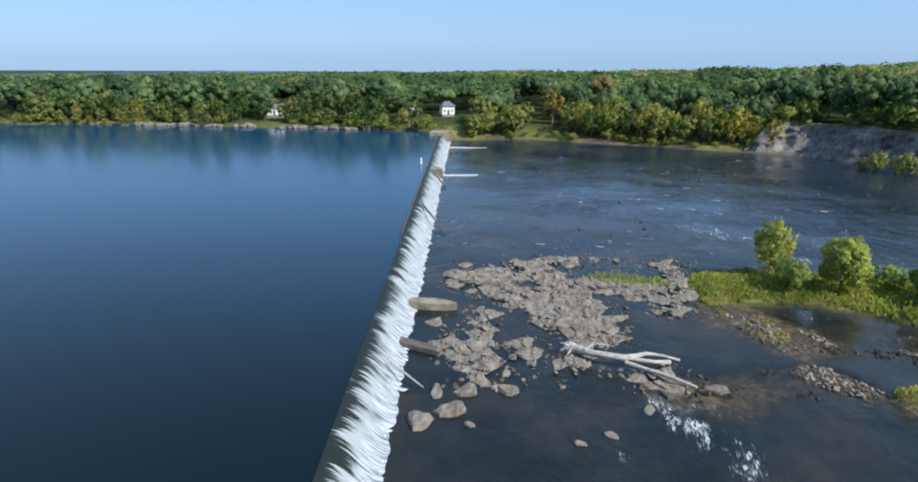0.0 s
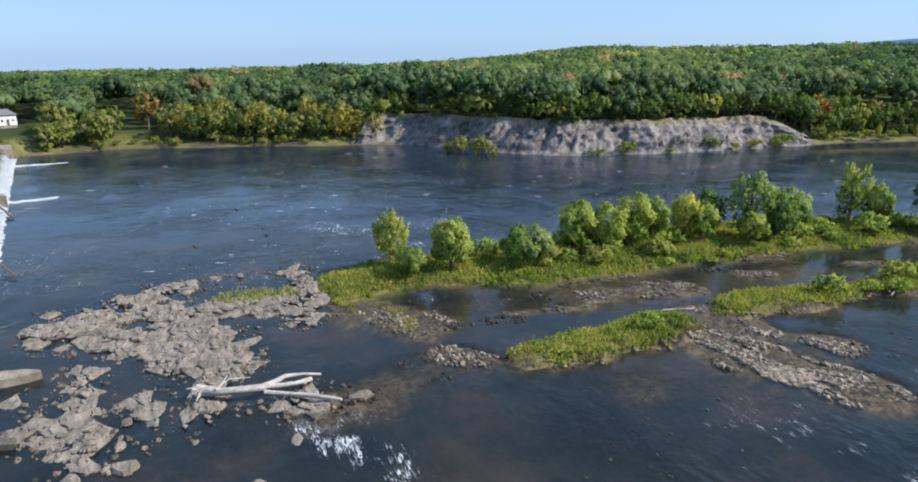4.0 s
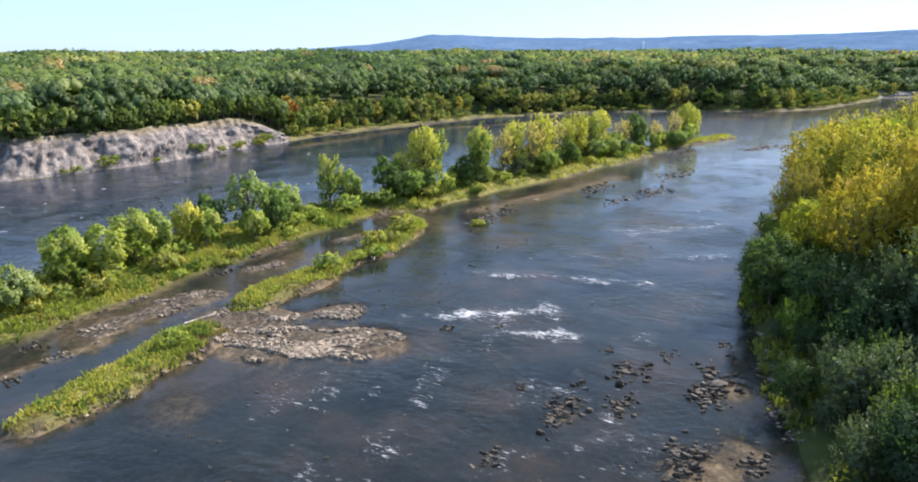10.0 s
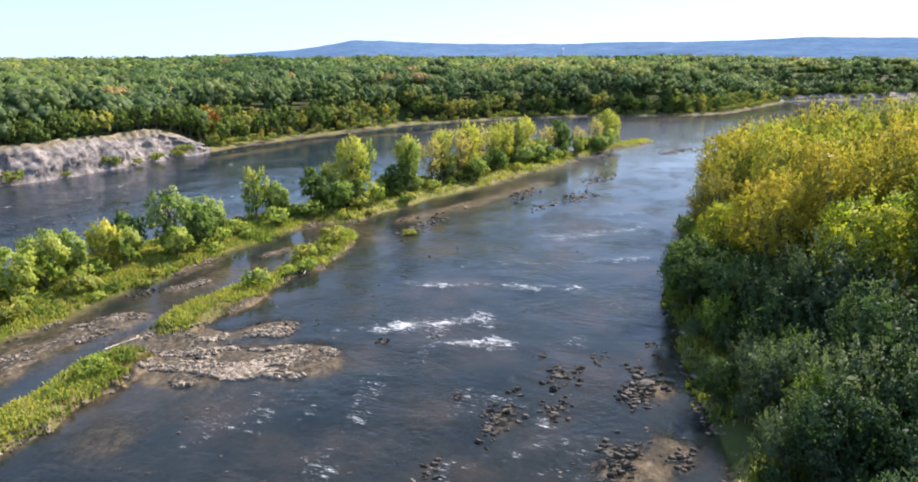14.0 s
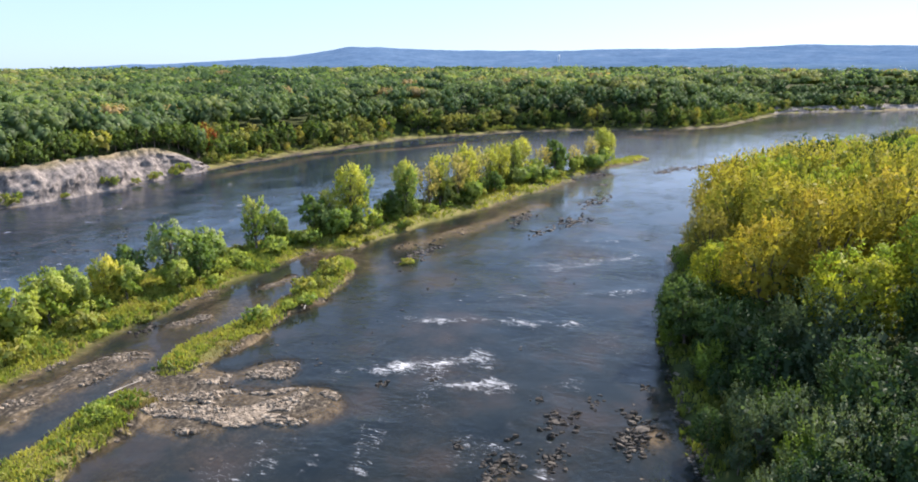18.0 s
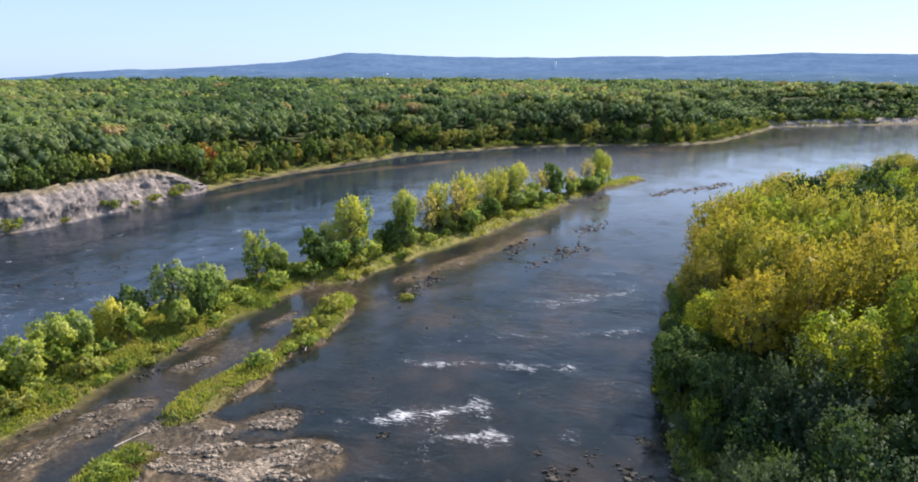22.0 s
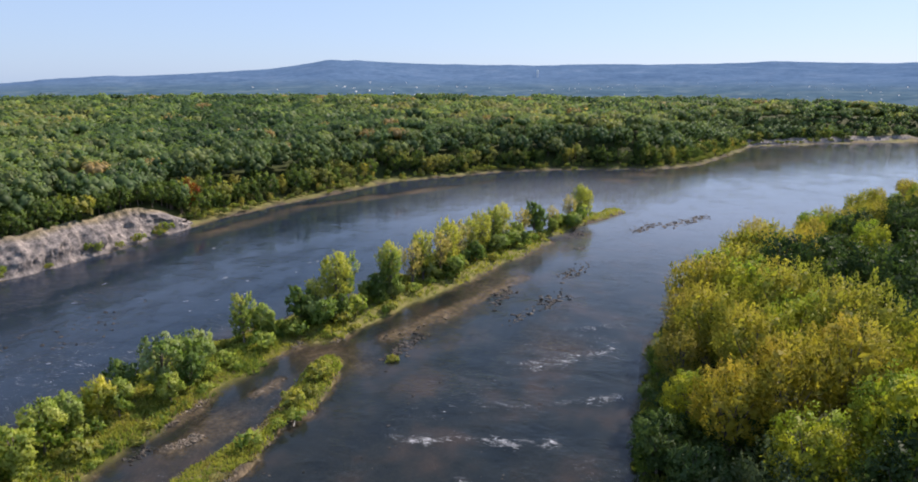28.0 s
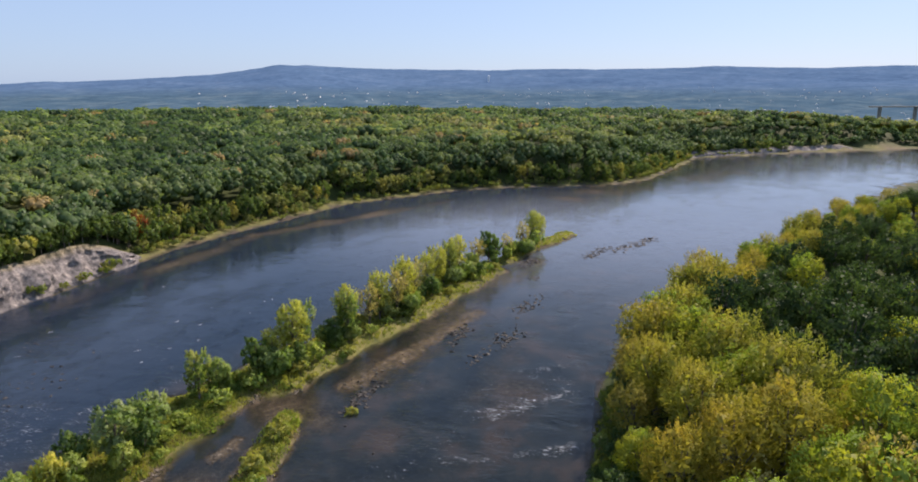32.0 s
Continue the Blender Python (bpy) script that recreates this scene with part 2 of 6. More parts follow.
FAR_LAND = FAR_SHORE + [(560, -6000), (6000, -6000), (6000, 6000), (-6000, 6000), (-6000, 120)]
NEAR_LAND = NEAR_SHORE + [(380, -6000), (-6000, -6000), (-6000, -300)]
CREST = lambda y: -16.3 - 0.2035 * (y - 26.8)      # the weir's crest line
LEVEL = 2.6                                        # the upper water over the lower


def bank(x, y, shore, land):
    d = line_dist(x, y, shore)
    return np.where(inside(x, y, land), d, -d)


# bars and islands: axis, half width, height of the crown, how grassy
BARS = [
    ([(17, 77), (24, 79), (36, 77), (50, 76), (64, 76), (78, 76), (92, 74), (104, 72), (116, 68)], 7.5, 0.75, 1),
    ([(40, 77), (62, 78), (92, 76)], 10.5, 0.75, 1),
    ([(110, 66), (126, 61), (150, 54), (175, 47), (200, 39)], 8.0, 1.2, 1),
    ([(198, 40), (225, 30), (244, 22), (258, 16)], 3.8, 0.8, 1),
    ([(27, 50.3), (33, 50.6), (40, 51), (44.5, 52)], 3.0, 0.75, 1),
    ([(56, 53.5), (66, 52.3), (80, 52.2), (90, 53.5), (97, 55)], 3.1, 0.75, 1),
    ([(50, 52), (49, 45), (50, 39), (52, 35)], 4.8, 0.03, 0),
    ([(53, 48), (57, 42)], 3.2, 0.0, 0),
    ([(45, 44), (48, 40)], 3.4, -0.05, 0),
    ([(13.0, 72), (16.5, 66.5), (20, 62)], 5.2, 0.05, 0),
    ([(20.5, 54), (23.5, 51.5)], 2.4, 0.1, 0),
    ([(40, 63), (46, 62.5), (54, 61)], 2.8, 0.08, 0),
    ([(30, 62), (40, 60)], 1.6, -0.12, 0),
    ([(64, 63), (68, 61)], 1.4, 0.1, 0), ([(82, 61), (88, 60)], 1.2, 0.1, 0),
    ([(112, 50), (130, 43), (160, 33)], 3.0, -0.28, 0),
    ([(44, 3), (47, -1), (42, 1)], 2.4, -0.28, 0),
    ([(46, 12), (49, 12.5)], 1.4, -0.25, 0),
    ([(56, 2), (58, 0)], 1.8, -0.25, 0),
]
BROWN = [([(20, 69), (30, 68), (42, 66)], 5.5, 0.4), ([(13, 64), (30, 60), (60, 60), (100, 60)], 6.0, 0.4), ([(100, 52), (130, 44), (170, 34), (215, 24)], 9.0, 0.46), ([(10, 48), (16, 52)], 4.5, 0.46), ([(40, 38), (46, 34), (36, 42)], 5.0, 0.42), ([(30, 24), (38, 28)], 4, 0.35), ([(52, 8), (57, 6)], 4, 0.22), ([(50, -1), (60, 0)], 5, 0.2), ([(24, 42), (32, 40)], 5, 0.4), ([(0, 44), (6, 52)], 5, 0.4), ([(140, 148), (230, 138), (330, 80)], 8, 0.5), ([(360, 20), (420, -50), (560, -110)], 30, 0.45), ([(100, 22), (180, 8)], 10, 0.3)]


def grassy(x, y):
    """The crown of the grassy bars over their outline: above 0 on grass."""
    g = np.full(np.shape(x), -9.0)
    w = (fnoise(x, y, 9, 3) - 0.5) * 5.5 + (fnoise(x, y, 2.6, 4) - 0.5) * 2.0
    for pts, r, h, kind in BARS:
        if kind:
            g = np.maximum(g, (r - line_dist(x, y, pts) + w) / 3.0)
    return g


def ridge_height(x, y):
    yaw = np.degrees(np.arctan2(-x, y))
    return np.interp(yaw, [-125, -60, -38, -32, -24, -15, 0, 45], [20, 22.5, 21.5, 22.5, 11.5, 4, 0, -3])


def height(x, y):
    """The ground everywhere: river bed, bars, banks, plateau and the plain beyond."""
    x, y = np.asarray(x, float), np.asarray(y, float)
    w, wf = fnoise(x, y, 9, 5) - 0.5, fnoise(x, y, 2.8, 6) - 0.5
    z = -0.95 + 0.5 * (fnoise(x, y, 12, 9) - 0.5)
    for pts, r, lift in BROWN:
        z = z + lift * ss(r * 1.5, r * 0.2, line_dist(x, y, pts) + w * 5)
    for pts, r, h, kind in BARS:
        d = line_dist(x, y, pts) + w * 4.6 + wf * 1.6
        z = np.maximum(z, -0.8 + (h + 0.8) * ss(r * 1.25, r * 0.45, d) + (0.25 if kind else 0.6) * (fnoise(x, y, 2.6, 21) - 0.5))
    f = bank(x, y, FAR_SHORE, FAR_LAND) + 2.2 * (fnoise(x, y, 14, 31) - 0.5)
    r = np.hypot(x, y)
    cliff = ss(50, 64, x) * ss(196, 176, x) * (y > 100)
    sunk = ss(425, 445, x) * (y < 0)
    left = ss(60, 40, x) * (y > 100)
    edge = cliff * 9.4 * ss(5.0, 12.0, f) + (1 - cliff) * (0.8 * ss(-1, 3, f) + left * np.where(x < -50, 1.0 * ss(2, 16, f), 3.6 * ss(2, 16, f)) + (1 - left) * 8.6 * ss(6 + 7 * sunk, 24 + 8 * sunk, f))
    up = LEVEL * ss(-48, -54, x) * ss(-1, 2, f)
    plateau = ridge_height(x, y)
    rise = (plateau - 10 * (left < 0.5) - 5 * (left > 0.5)) * ss(220, 690, r) * (1 - ss(730, 1000, r)) - 22 * ss(700, 1100, r) - 55 * ss(1000, 4500, r)
    far = edge + up * 1.0 + (rise + 2.4 * (fnoise(x, y, 70, 41) - 0.5)) * ss(10, 60, f)
    z = np.where(f > 6, far, np.where(f > -1.5, np.maximum(z, far), z))
    n = bank(x, y, NEAR_SHORE, NEAR_LAND) + 2.0 * (fnoise(x, y, 8, 51) - 0.5)
    near = -0.9 + 1.9 * ss(-1.4, 3.2, n) + 3.0 * ss(6, 40, n)
    return np.where(n > -3, np.maximum(z, near), z)


def fast_mesh(name, V, F, mats, smooth_faces=False, index=None, tint=None, floats=None, lean_to=None):
    V, F = np.asarray(V, np.float32), np.asarray(F, np.int32)
    me = bpy.data.meshes.new(name)
    me.vertices.add(len(V))
    me.vertices.foreach_set("co", V.ravel())
    me.loops.add(F.size)
    me.loops.foreach_set("vertex_index", F.ravel())
    me.polygons.add(len(F))
    me.polygons.foreach_set("loop_start", np.arange(0, F.size, F.shape[1], dtype=np.int32))
    for m in mats:
        me.materials.append(m)
    if index is not None:
        me.polygons.foreach_set("material_index", np.asarray(index, np.int32))
    me.polygons.foreach_set("use_smooth", np.full(len(F), smooth_faces))
    if tint is not None:
        a = me.attributes.new("tint", "FLOAT_COLOR", "POINT")
        a.data.foreach_set("color", np.hstack([tint, np.ones((len(tint), 1))]).astype(np.float32).ravel())
    for key, v in (floats or {}).items():
        a = me.attributes.new(key, "FLOAT", "POINT")
        a.data.foreach_set("value", np.asarray(v, np.float32))
    me.update(calc_edges=True)
    if lean_to is not None:
        me.normals_split_custom_set_from_vertices(np.asarray(lean_to, np.float32))
    return me


def grid_faces(nx, ny):
    i = np.arange(ny - 1)[:, None] * nx + np.arange(nx - 1)[None]
    return np.stack([i, i + 1, i + nx + 1, i + nx], -1).reshape(-1, 4)


def axis_steps(lo, hi, step, far_lo, far_hi, grow=1.07):
    mid = list(np.arange(lo, hi, step))
    a, s = [], step
    while mid[0] - sum(a) > far_lo:
        s *= grow
        a.append(s)
    b, s = [], step
    while mid[-1] + sum(b) < far_hi:
        s *= grow
        b.append(s)
    return np.array(list(mid[0] - np.cumsum(a)[::-1]) + mid + list(mid[-1] + np.cumsum(b)))


# ground: one sheet to the horizon
gx, gy = np.meshgrid(axis_steps(-40, 262, 1.25, -4600, 4600, 1.07), axis_steps(-16, 102, 1.25, -4600, 4600, 1.06))
gz = height(gx, gy)
GROUND, nt, b = material("ground", 0.95, 0.2)
pos = nt.nodes.new("ShaderNodeNewGeometry").outputs["Position"]
g_grass = ramp(nt, noise_tex(nt, 0.35, 5, 0.65), [(0.28, (0.08, 0.088, 0.03)), (0.5, (0.155, 0.15, 0.045)), (0.72, (0.24, 0.2, 0.085))])
g_grass = mix(nt, 0.7, g_grass, ramp(nt, noise_tex(nt, 3.5, 4, 0.7), [(0.3, (0.5, 0.5, 0.5)), (0.7, (1.4, 1.4, 1.3))]), "MULTIPLY")
g_bed = ramp(nt, noise_tex(nt, 0.8, 6, 0.7), [(0.3, (0.07, 0.05, 0.028)), (0.52, (0.18, 0.132, 0.08)), (0.75, (0.34, 0.27, 0.18))])
g_bed = mix(nt, 0.8, g_bed, ramp(nt, noise_tex(nt, 5, 5, 0.7), [(0.3, (0.45, 0.45, 0.45)), (0.7, (1.5, 1.5, 1.5))]), "MULTIPLY")
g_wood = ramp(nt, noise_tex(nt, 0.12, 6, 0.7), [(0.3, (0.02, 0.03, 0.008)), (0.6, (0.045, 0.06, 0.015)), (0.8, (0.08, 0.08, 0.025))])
g_dry = ramp(nt, noise_tex(nt, 1.1, 6, 0.75), [(0.3, (0.038, 0.032, 0.024)), (0.5, (0.09, 0.077, 0.06)), (0.72, (0.19, 0.165, 0.135))])
g_dry = mix(nt, 0.9, g_dry, ramp(nt, noise_tex(nt, 4.5, 4, 0.75), [(0.35, (0.35, 0.35, 0.35)), (0.65, (1.6, 1.6, 1.6))]), "MULTIPLY")
cells = node(nt, "TexVoronoi", Scale=2.6)
nt.links.new(pos, cells.inputs["Vector"])
chip = nt.nodes.new("ShaderNodeSeparateColor")
nt.links.new(cells.outputs["Color"], chip.inputs[0])
g_dry = mix(nt, 0.85, g_dry, ramp(nt, chip.outputs[0], [(0.05, (0.4, 0.4, 0.4)), (0.6, (1.05, 1.02, 0.98)), (1.0, (1.9, 1.85, 1.75))]), "MULTIPLY")
g_dry = mix(nt, 0.8, g_dry, ramp(nt, cells.outputs["Distance"], [(0.25, (1, 1, 1)), (0.6, (0.3, 0.3, 0.3))]), "MULTIPLY")
g_bed = mix(nt, 0.6, g_bed, ramp(nt, chip.outputs[1], [(0.1, (0.45, 0.45, 0.45)), (1.0, (1.6, 1.6, 1.5))]), "MULTIPLY")
g_bed = mix(nt, attr(nt, "dry").outputs["Fac"], g_bed, g_dry)
gcol = mix(nt, attr(nt, "grass").outputs["Fac"], g_bed, g_grass)
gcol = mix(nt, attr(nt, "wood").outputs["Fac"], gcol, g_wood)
nt.links.new(gcol, b.inputs["Base Color"])
bump(nt, b, noise_tex(nt, 2.5, 5, 0.7), 0.8, 0.15)
gf = bank(gx, gy, FAR_SHORE, FAR_LAND)
gn = bank(gx, gy, NEAR_SHORE, NEAR_LAND)
grass_v = np.maximum(ss(0.1, 0.55, grassy(gx, gy)), np.maximum(ss(0.2, 3.2, gf + 8 * (fnoise(gx, gy, 8, 35) - 0.5)), 0.3 * ss(0.5, 3, gn)))
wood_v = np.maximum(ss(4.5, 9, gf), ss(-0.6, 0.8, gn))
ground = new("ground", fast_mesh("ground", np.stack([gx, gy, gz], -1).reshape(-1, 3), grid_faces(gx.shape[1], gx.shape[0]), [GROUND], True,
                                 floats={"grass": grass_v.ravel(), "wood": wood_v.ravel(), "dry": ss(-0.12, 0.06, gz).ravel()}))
tagged(ground, "brown river bed, grassy bars and wooded banks", "ground", kind="structure")

# ---- water ----
RAPIDS = [([(40, 22), (37, 24.5), (33, 26), (28, 26.5)], 0.55, 0.76), ([(52, 17), (47, 19), (42, 19.5), (37, 18.5)], 0.5, 0.71), ([(47, 9), (44, 9.5), (41, 8)], 0.6, 0.76), ([(58, 40), (59.5, 34.7)], 0.8, 0.61), ([(62, 31), (65, 24.7), (68, 21)], 1.1, 0.98), ([(60, 22.4), (62, 17)], 0.9, 0.95), ([(62, 15), (64.5, 8)], 0.8, 0.66), ([(78, 36), (77.4, 29.5)], 0.7, 0.61), ([(77.4, 29.5), (80, 25.4), (80.2, 21), (81.3, 12)], 0.9, 1.0), ([(90, 22), (94.4, 13.3), (99, 2.5)], 1.0, 0.78), ([(106, 22), (110, 16), (118, 6.5)], 1.5, 0.74), ([(102, 12), (106, 4)], 0.8, 0.74), ([(126, 18), (132, 6)], 1.2, 0.66), ([(6, 46.5), (6.8, 43), (8.4, 42), (10.5, 37.5)], 1.1, 1.00), ([(0.5, 38), (2, 37.4)], 0.7, 0.61), ([(15, 107), (24.5, 101.5)], 2.0, 0.80), ([(24, 101), (27, 94), (29, 90)], 1.6, 0.74), ([(60, 130), (70, 120)], 2.2, 0.62), ([(30, 150), (52, 138)], 2.4, 0.62), ([(22, 175), (40, 160), (48, 143)], 1.4, 0.62), ([(10, 160), (16, 150)], 1.2, 0.61), ([(-8, 130), (-15, 127)], 1.2, 0.61), ([(28, 188), (37, 187)], 1.2, 0.61), ([(38, 15), (42, 11), (45, 6)], 0.8, 0.69), ([(47.5, 15), (52, 10)], 0.9, 0.64), ([(30, 22), (38, 24), (46, 25), (54, 25)], 1.0, 0.49), ([(40, 33), (36, 35)], 1.0, 0.64), ([(34, 101), (40, 108)], 2.0, 0.62), ([(42, 5), (40, 9)], 0.7, 0.66), ([(52, 26), (44.5, 24.6), (40, 23.7), (33, 22)], 0.7, 0.74), ([(61, 25), (51.4, 21.4), (46, 18)], 0.6, 0.59), ([(45.5, 29.5), (42, 28)], 0.6, 0.64), ([(43, 35), (39, 30)], 0.8, 0.64), ([(50, 14), (47, 16.5)], 0.9, 0.66), ([(56, 13), (52, 15)], 0.6, 0.64), ([(4, 50), (10, 46)], 0.9, 0.74), ([(10, 41), (13, 34)], 0.9, 0.69)]
WATER, nt, b = material("river_water", 0.05, 0.42)
b.inputs["IOR"].default_value = 1.33
w_pos = nt.nodes.new("ShaderNodeNewGeometry").outputs["Position"]
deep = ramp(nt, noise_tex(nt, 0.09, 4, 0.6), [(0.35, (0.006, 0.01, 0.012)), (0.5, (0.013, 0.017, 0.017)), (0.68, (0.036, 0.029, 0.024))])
deep = mix(nt, attr(nt, "far_blue").outputs["Fac"], deep, (0.005, 0.013, 0.026))
# Sky reflection on the distant river, painted as a paler base colour
deep = mix(nt, attr(nt, "far_sheen").outputs["Fac"], deep, (0.105, 0.12, 0.146))
f_attr = attr(nt, "foam").outputs["Fac"]
fine = noise_tex(nt, 1.9, 5, 0.72, stretch=(2.4, 0.5, 1, 12), distort=1.1)
vein = noise_tex(nt, 0.45, 4, 0.6, stretch=(1.6, 0.8, 1, 12), distort=0.6)
whites = maths(nt, "ADD", maths(nt, "MULTIPLY", vein, 0.32), maths(nt, "MULTIPLY", fine, 0.68))
foam_m = smooth(nt, maths(nt, "ADD", maths(nt, "MULTIPLY", f_attr, 0.27), whites), 0.67, 0.83)
wcol = mix(nt, foam_m, deep, (0.6, 0.62, 0.64))
nt.links.new(wcol, b.inputs["Base Color"])
nt.links.new(maths(nt, "ADD", maths(nt, "MULTIPLY", foam_m, 0.6), maths(nt, "ADD", 0.06, maths(nt, "MULTIPLY", attr(nt, "far_sheen").outputs["Fac"], 0.02))), b.inputs["Roughness"])
see = maths(nt, "MULTIPLY", attr(nt, "shallow").outputs["Fac"], maths(nt, "SUBTRACT", 1.0, foam_m))
nt.links.new(maths(nt, "SUBTRACT", 1.0, maths(nt, "MULTIPLY", see, 0.74)), b.inputs["Alpha"])
ripple = maths(nt, "ADD", maths(nt, "MULTIPLY", noise_tex(nt, 1.2, 4, 0.6, stretch=(1, 0.6, 1, 30), distort=0.5), 0.6), maths(nt, "MULTIPLY", noise_tex(nt, 0.16, 4, 0.6, stretch=(1, 0.6, 1, 20), distort=0.6), 2.2))
calm = smooth(nt, noise_tex(nt, 0.05, 4, 0.65, stretch=(1, 1.6, 1, 25)), 0.35, 0.65)
bn = bump(nt, b, ripple, 0.3, 0.3)
nt.links.new(maths(nt, "MULTIPLY", maths(nt, "ADD", maths(nt, "MULTIPLY", calm, 0.75), 0.08), attr(nt, "quick").outputs["Fac"]), bn.inputs["Strength"])

wx, wy = np.meshgrid(axis_steps(-52, 262, 1.1, -60, 1500), axis_steps(-14, 232, 1.1, -900, 240))
bed = height(wx, wy)
foam = np.zeros(wx.shape)
for pts, r, k in RAPIDS:
    foam = np.maximum(foam, 0.8 * k * ss(r * 4.4, r * 0.1, line_dist(wx, wy, pts) + 4.6 * (fnoise(wx, wy, 2.4, 61) - 0.42)))
foam = np.maximum(foam, 0.4 * ss(40, 80, wy + 0.3 * wx) * ss(205, 150, wy + 0.35 * wx) * ss(170, 90, wx) * ss(0.4, 0.6, fnoise(wx, wy, 26, 71)))
foam = np.maximum(foam, 0.4 * ss(20, 40, wx) * ss(190, 130, wx) * ss(48, 30, wy) * ss(0.46, 0.66, fnoise(wx, wy, 13, 73)))
shallow = np.maximum(ss(-0.8, -0.1, bed), 0.16 * ss(0.42, 0.62, fnoise(wx, wy, 11, 85)) * ss(110, 70, wx) * ss(70, 40, wy))
wz = 0.03 * (fnoise(wx, wy, 4, 81) - 0.5) + 0.22 * foam * (foam > 0.4) * (fnoise(wx, wy, 1.8, 83))
keep = (wx > CREST(wy) + 0.6) & (bank(wx, wy, FAR_SHORE, FAR_LAND) < 12) & (bank(wx, wy, NEAR_SHORE, NEAR_LAND) < 12)
faces = grid_faces(wx.shape[1], wx.shape[0])
faces = faces[keep.ravel()[faces].all(1)]
# The painted sky pallor builds downstream and thins beside the far bank
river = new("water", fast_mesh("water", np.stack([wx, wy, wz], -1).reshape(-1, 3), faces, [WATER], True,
                               floats={"foam": foam.ravel(), "far_blue": ss(0, 22, wy - 98 + 0.24 * wx).ravel(), "shallow": shallow.ravel(), "far_sheen": np.maximum(ss(130, 280, wx - 0.5 * np.maximum(wy - 40, 0)) * (0.2 + 0.8 * ss(8, 75, line_dist(wx, wy, FAR_SHORE))), 0.1 * ss(85, 115, wy)).ravel(), "quick": (1 - 0.72 * np.maximum(ss(120, 210, wx), np.maximum(0.6 * ss(95, 150, wx) * ss(90, 120, wy), ss(11, 6, line_dist(wx, wy, [(16, 68), (40, 63), (70, 62), (104, 59)]))))).ravel()}))
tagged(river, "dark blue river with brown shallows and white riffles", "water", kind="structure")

POOL, nt, b = material("reservoir_water", 0.15, 0.35)
b.inputs["IOR"].default_value = 1.33
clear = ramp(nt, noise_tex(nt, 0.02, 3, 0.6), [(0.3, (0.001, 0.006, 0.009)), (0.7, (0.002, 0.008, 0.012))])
# Blue sky reflection painted into the base colour, stronger towards the far end
nt.links.new(mix(nt, attr(nt, "far_blue").outputs["Fac"], clear, (0.008, 0.048, 0.1)), b.inputs["Base Color"])
bump(nt, b, maths(nt, "ADD", noise_tex(nt, 0.7, 3, 0.6), noise_tex(nt, 0.1, 2, 0.5)), 0.06, 0.12)
ys, us = axis_steps(-14, 214, 2, -16, 216), np.array([0, 0.5, 1.5, 4, 10, 25, 60, 120, 250, 600, 900])
py, pu = np.meshgrid(ys, us)
pool = new("water", fast_mesh("water", np.stack([CREST(py) - pu, py, np.where(pu < 0.4, LEVEL - 0.12, LEVEL)], -1).reshape(-1, 3), grid_faces(len(ys), len(us)), [POOL], True, floats={"far_blue": ss(25, 135, py + 0.2 * pu).ravel()}))
tagged(pool, "calm deep blue reservoir held behind the weir", "water", kind="structure")

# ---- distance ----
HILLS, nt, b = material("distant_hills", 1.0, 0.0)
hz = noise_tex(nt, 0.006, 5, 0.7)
# Distance haze is painted into the blue base colours of hills and plain
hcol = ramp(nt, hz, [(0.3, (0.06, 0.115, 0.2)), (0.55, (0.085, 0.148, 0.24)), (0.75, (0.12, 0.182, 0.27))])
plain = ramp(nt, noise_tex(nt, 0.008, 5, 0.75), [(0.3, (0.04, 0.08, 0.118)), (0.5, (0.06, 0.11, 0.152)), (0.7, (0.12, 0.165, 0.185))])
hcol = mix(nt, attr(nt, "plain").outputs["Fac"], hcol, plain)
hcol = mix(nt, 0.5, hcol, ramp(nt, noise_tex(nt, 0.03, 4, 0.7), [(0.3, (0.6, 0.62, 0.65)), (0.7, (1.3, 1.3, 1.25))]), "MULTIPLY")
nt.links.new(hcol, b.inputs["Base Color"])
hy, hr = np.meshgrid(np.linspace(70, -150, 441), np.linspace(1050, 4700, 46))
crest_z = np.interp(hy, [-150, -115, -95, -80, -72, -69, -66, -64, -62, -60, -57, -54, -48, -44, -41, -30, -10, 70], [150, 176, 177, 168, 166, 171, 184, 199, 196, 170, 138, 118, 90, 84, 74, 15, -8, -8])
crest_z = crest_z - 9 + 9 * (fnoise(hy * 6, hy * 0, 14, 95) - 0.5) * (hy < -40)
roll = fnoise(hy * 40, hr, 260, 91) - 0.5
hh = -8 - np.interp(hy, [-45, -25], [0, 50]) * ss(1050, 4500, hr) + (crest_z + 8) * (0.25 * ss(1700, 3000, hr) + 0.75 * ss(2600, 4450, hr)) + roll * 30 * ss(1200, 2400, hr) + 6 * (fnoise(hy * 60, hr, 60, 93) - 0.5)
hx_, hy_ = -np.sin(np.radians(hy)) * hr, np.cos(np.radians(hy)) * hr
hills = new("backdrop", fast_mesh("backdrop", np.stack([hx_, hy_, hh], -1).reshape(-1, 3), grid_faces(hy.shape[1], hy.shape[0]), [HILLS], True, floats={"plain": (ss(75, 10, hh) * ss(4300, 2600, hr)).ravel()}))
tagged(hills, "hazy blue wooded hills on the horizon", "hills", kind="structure")


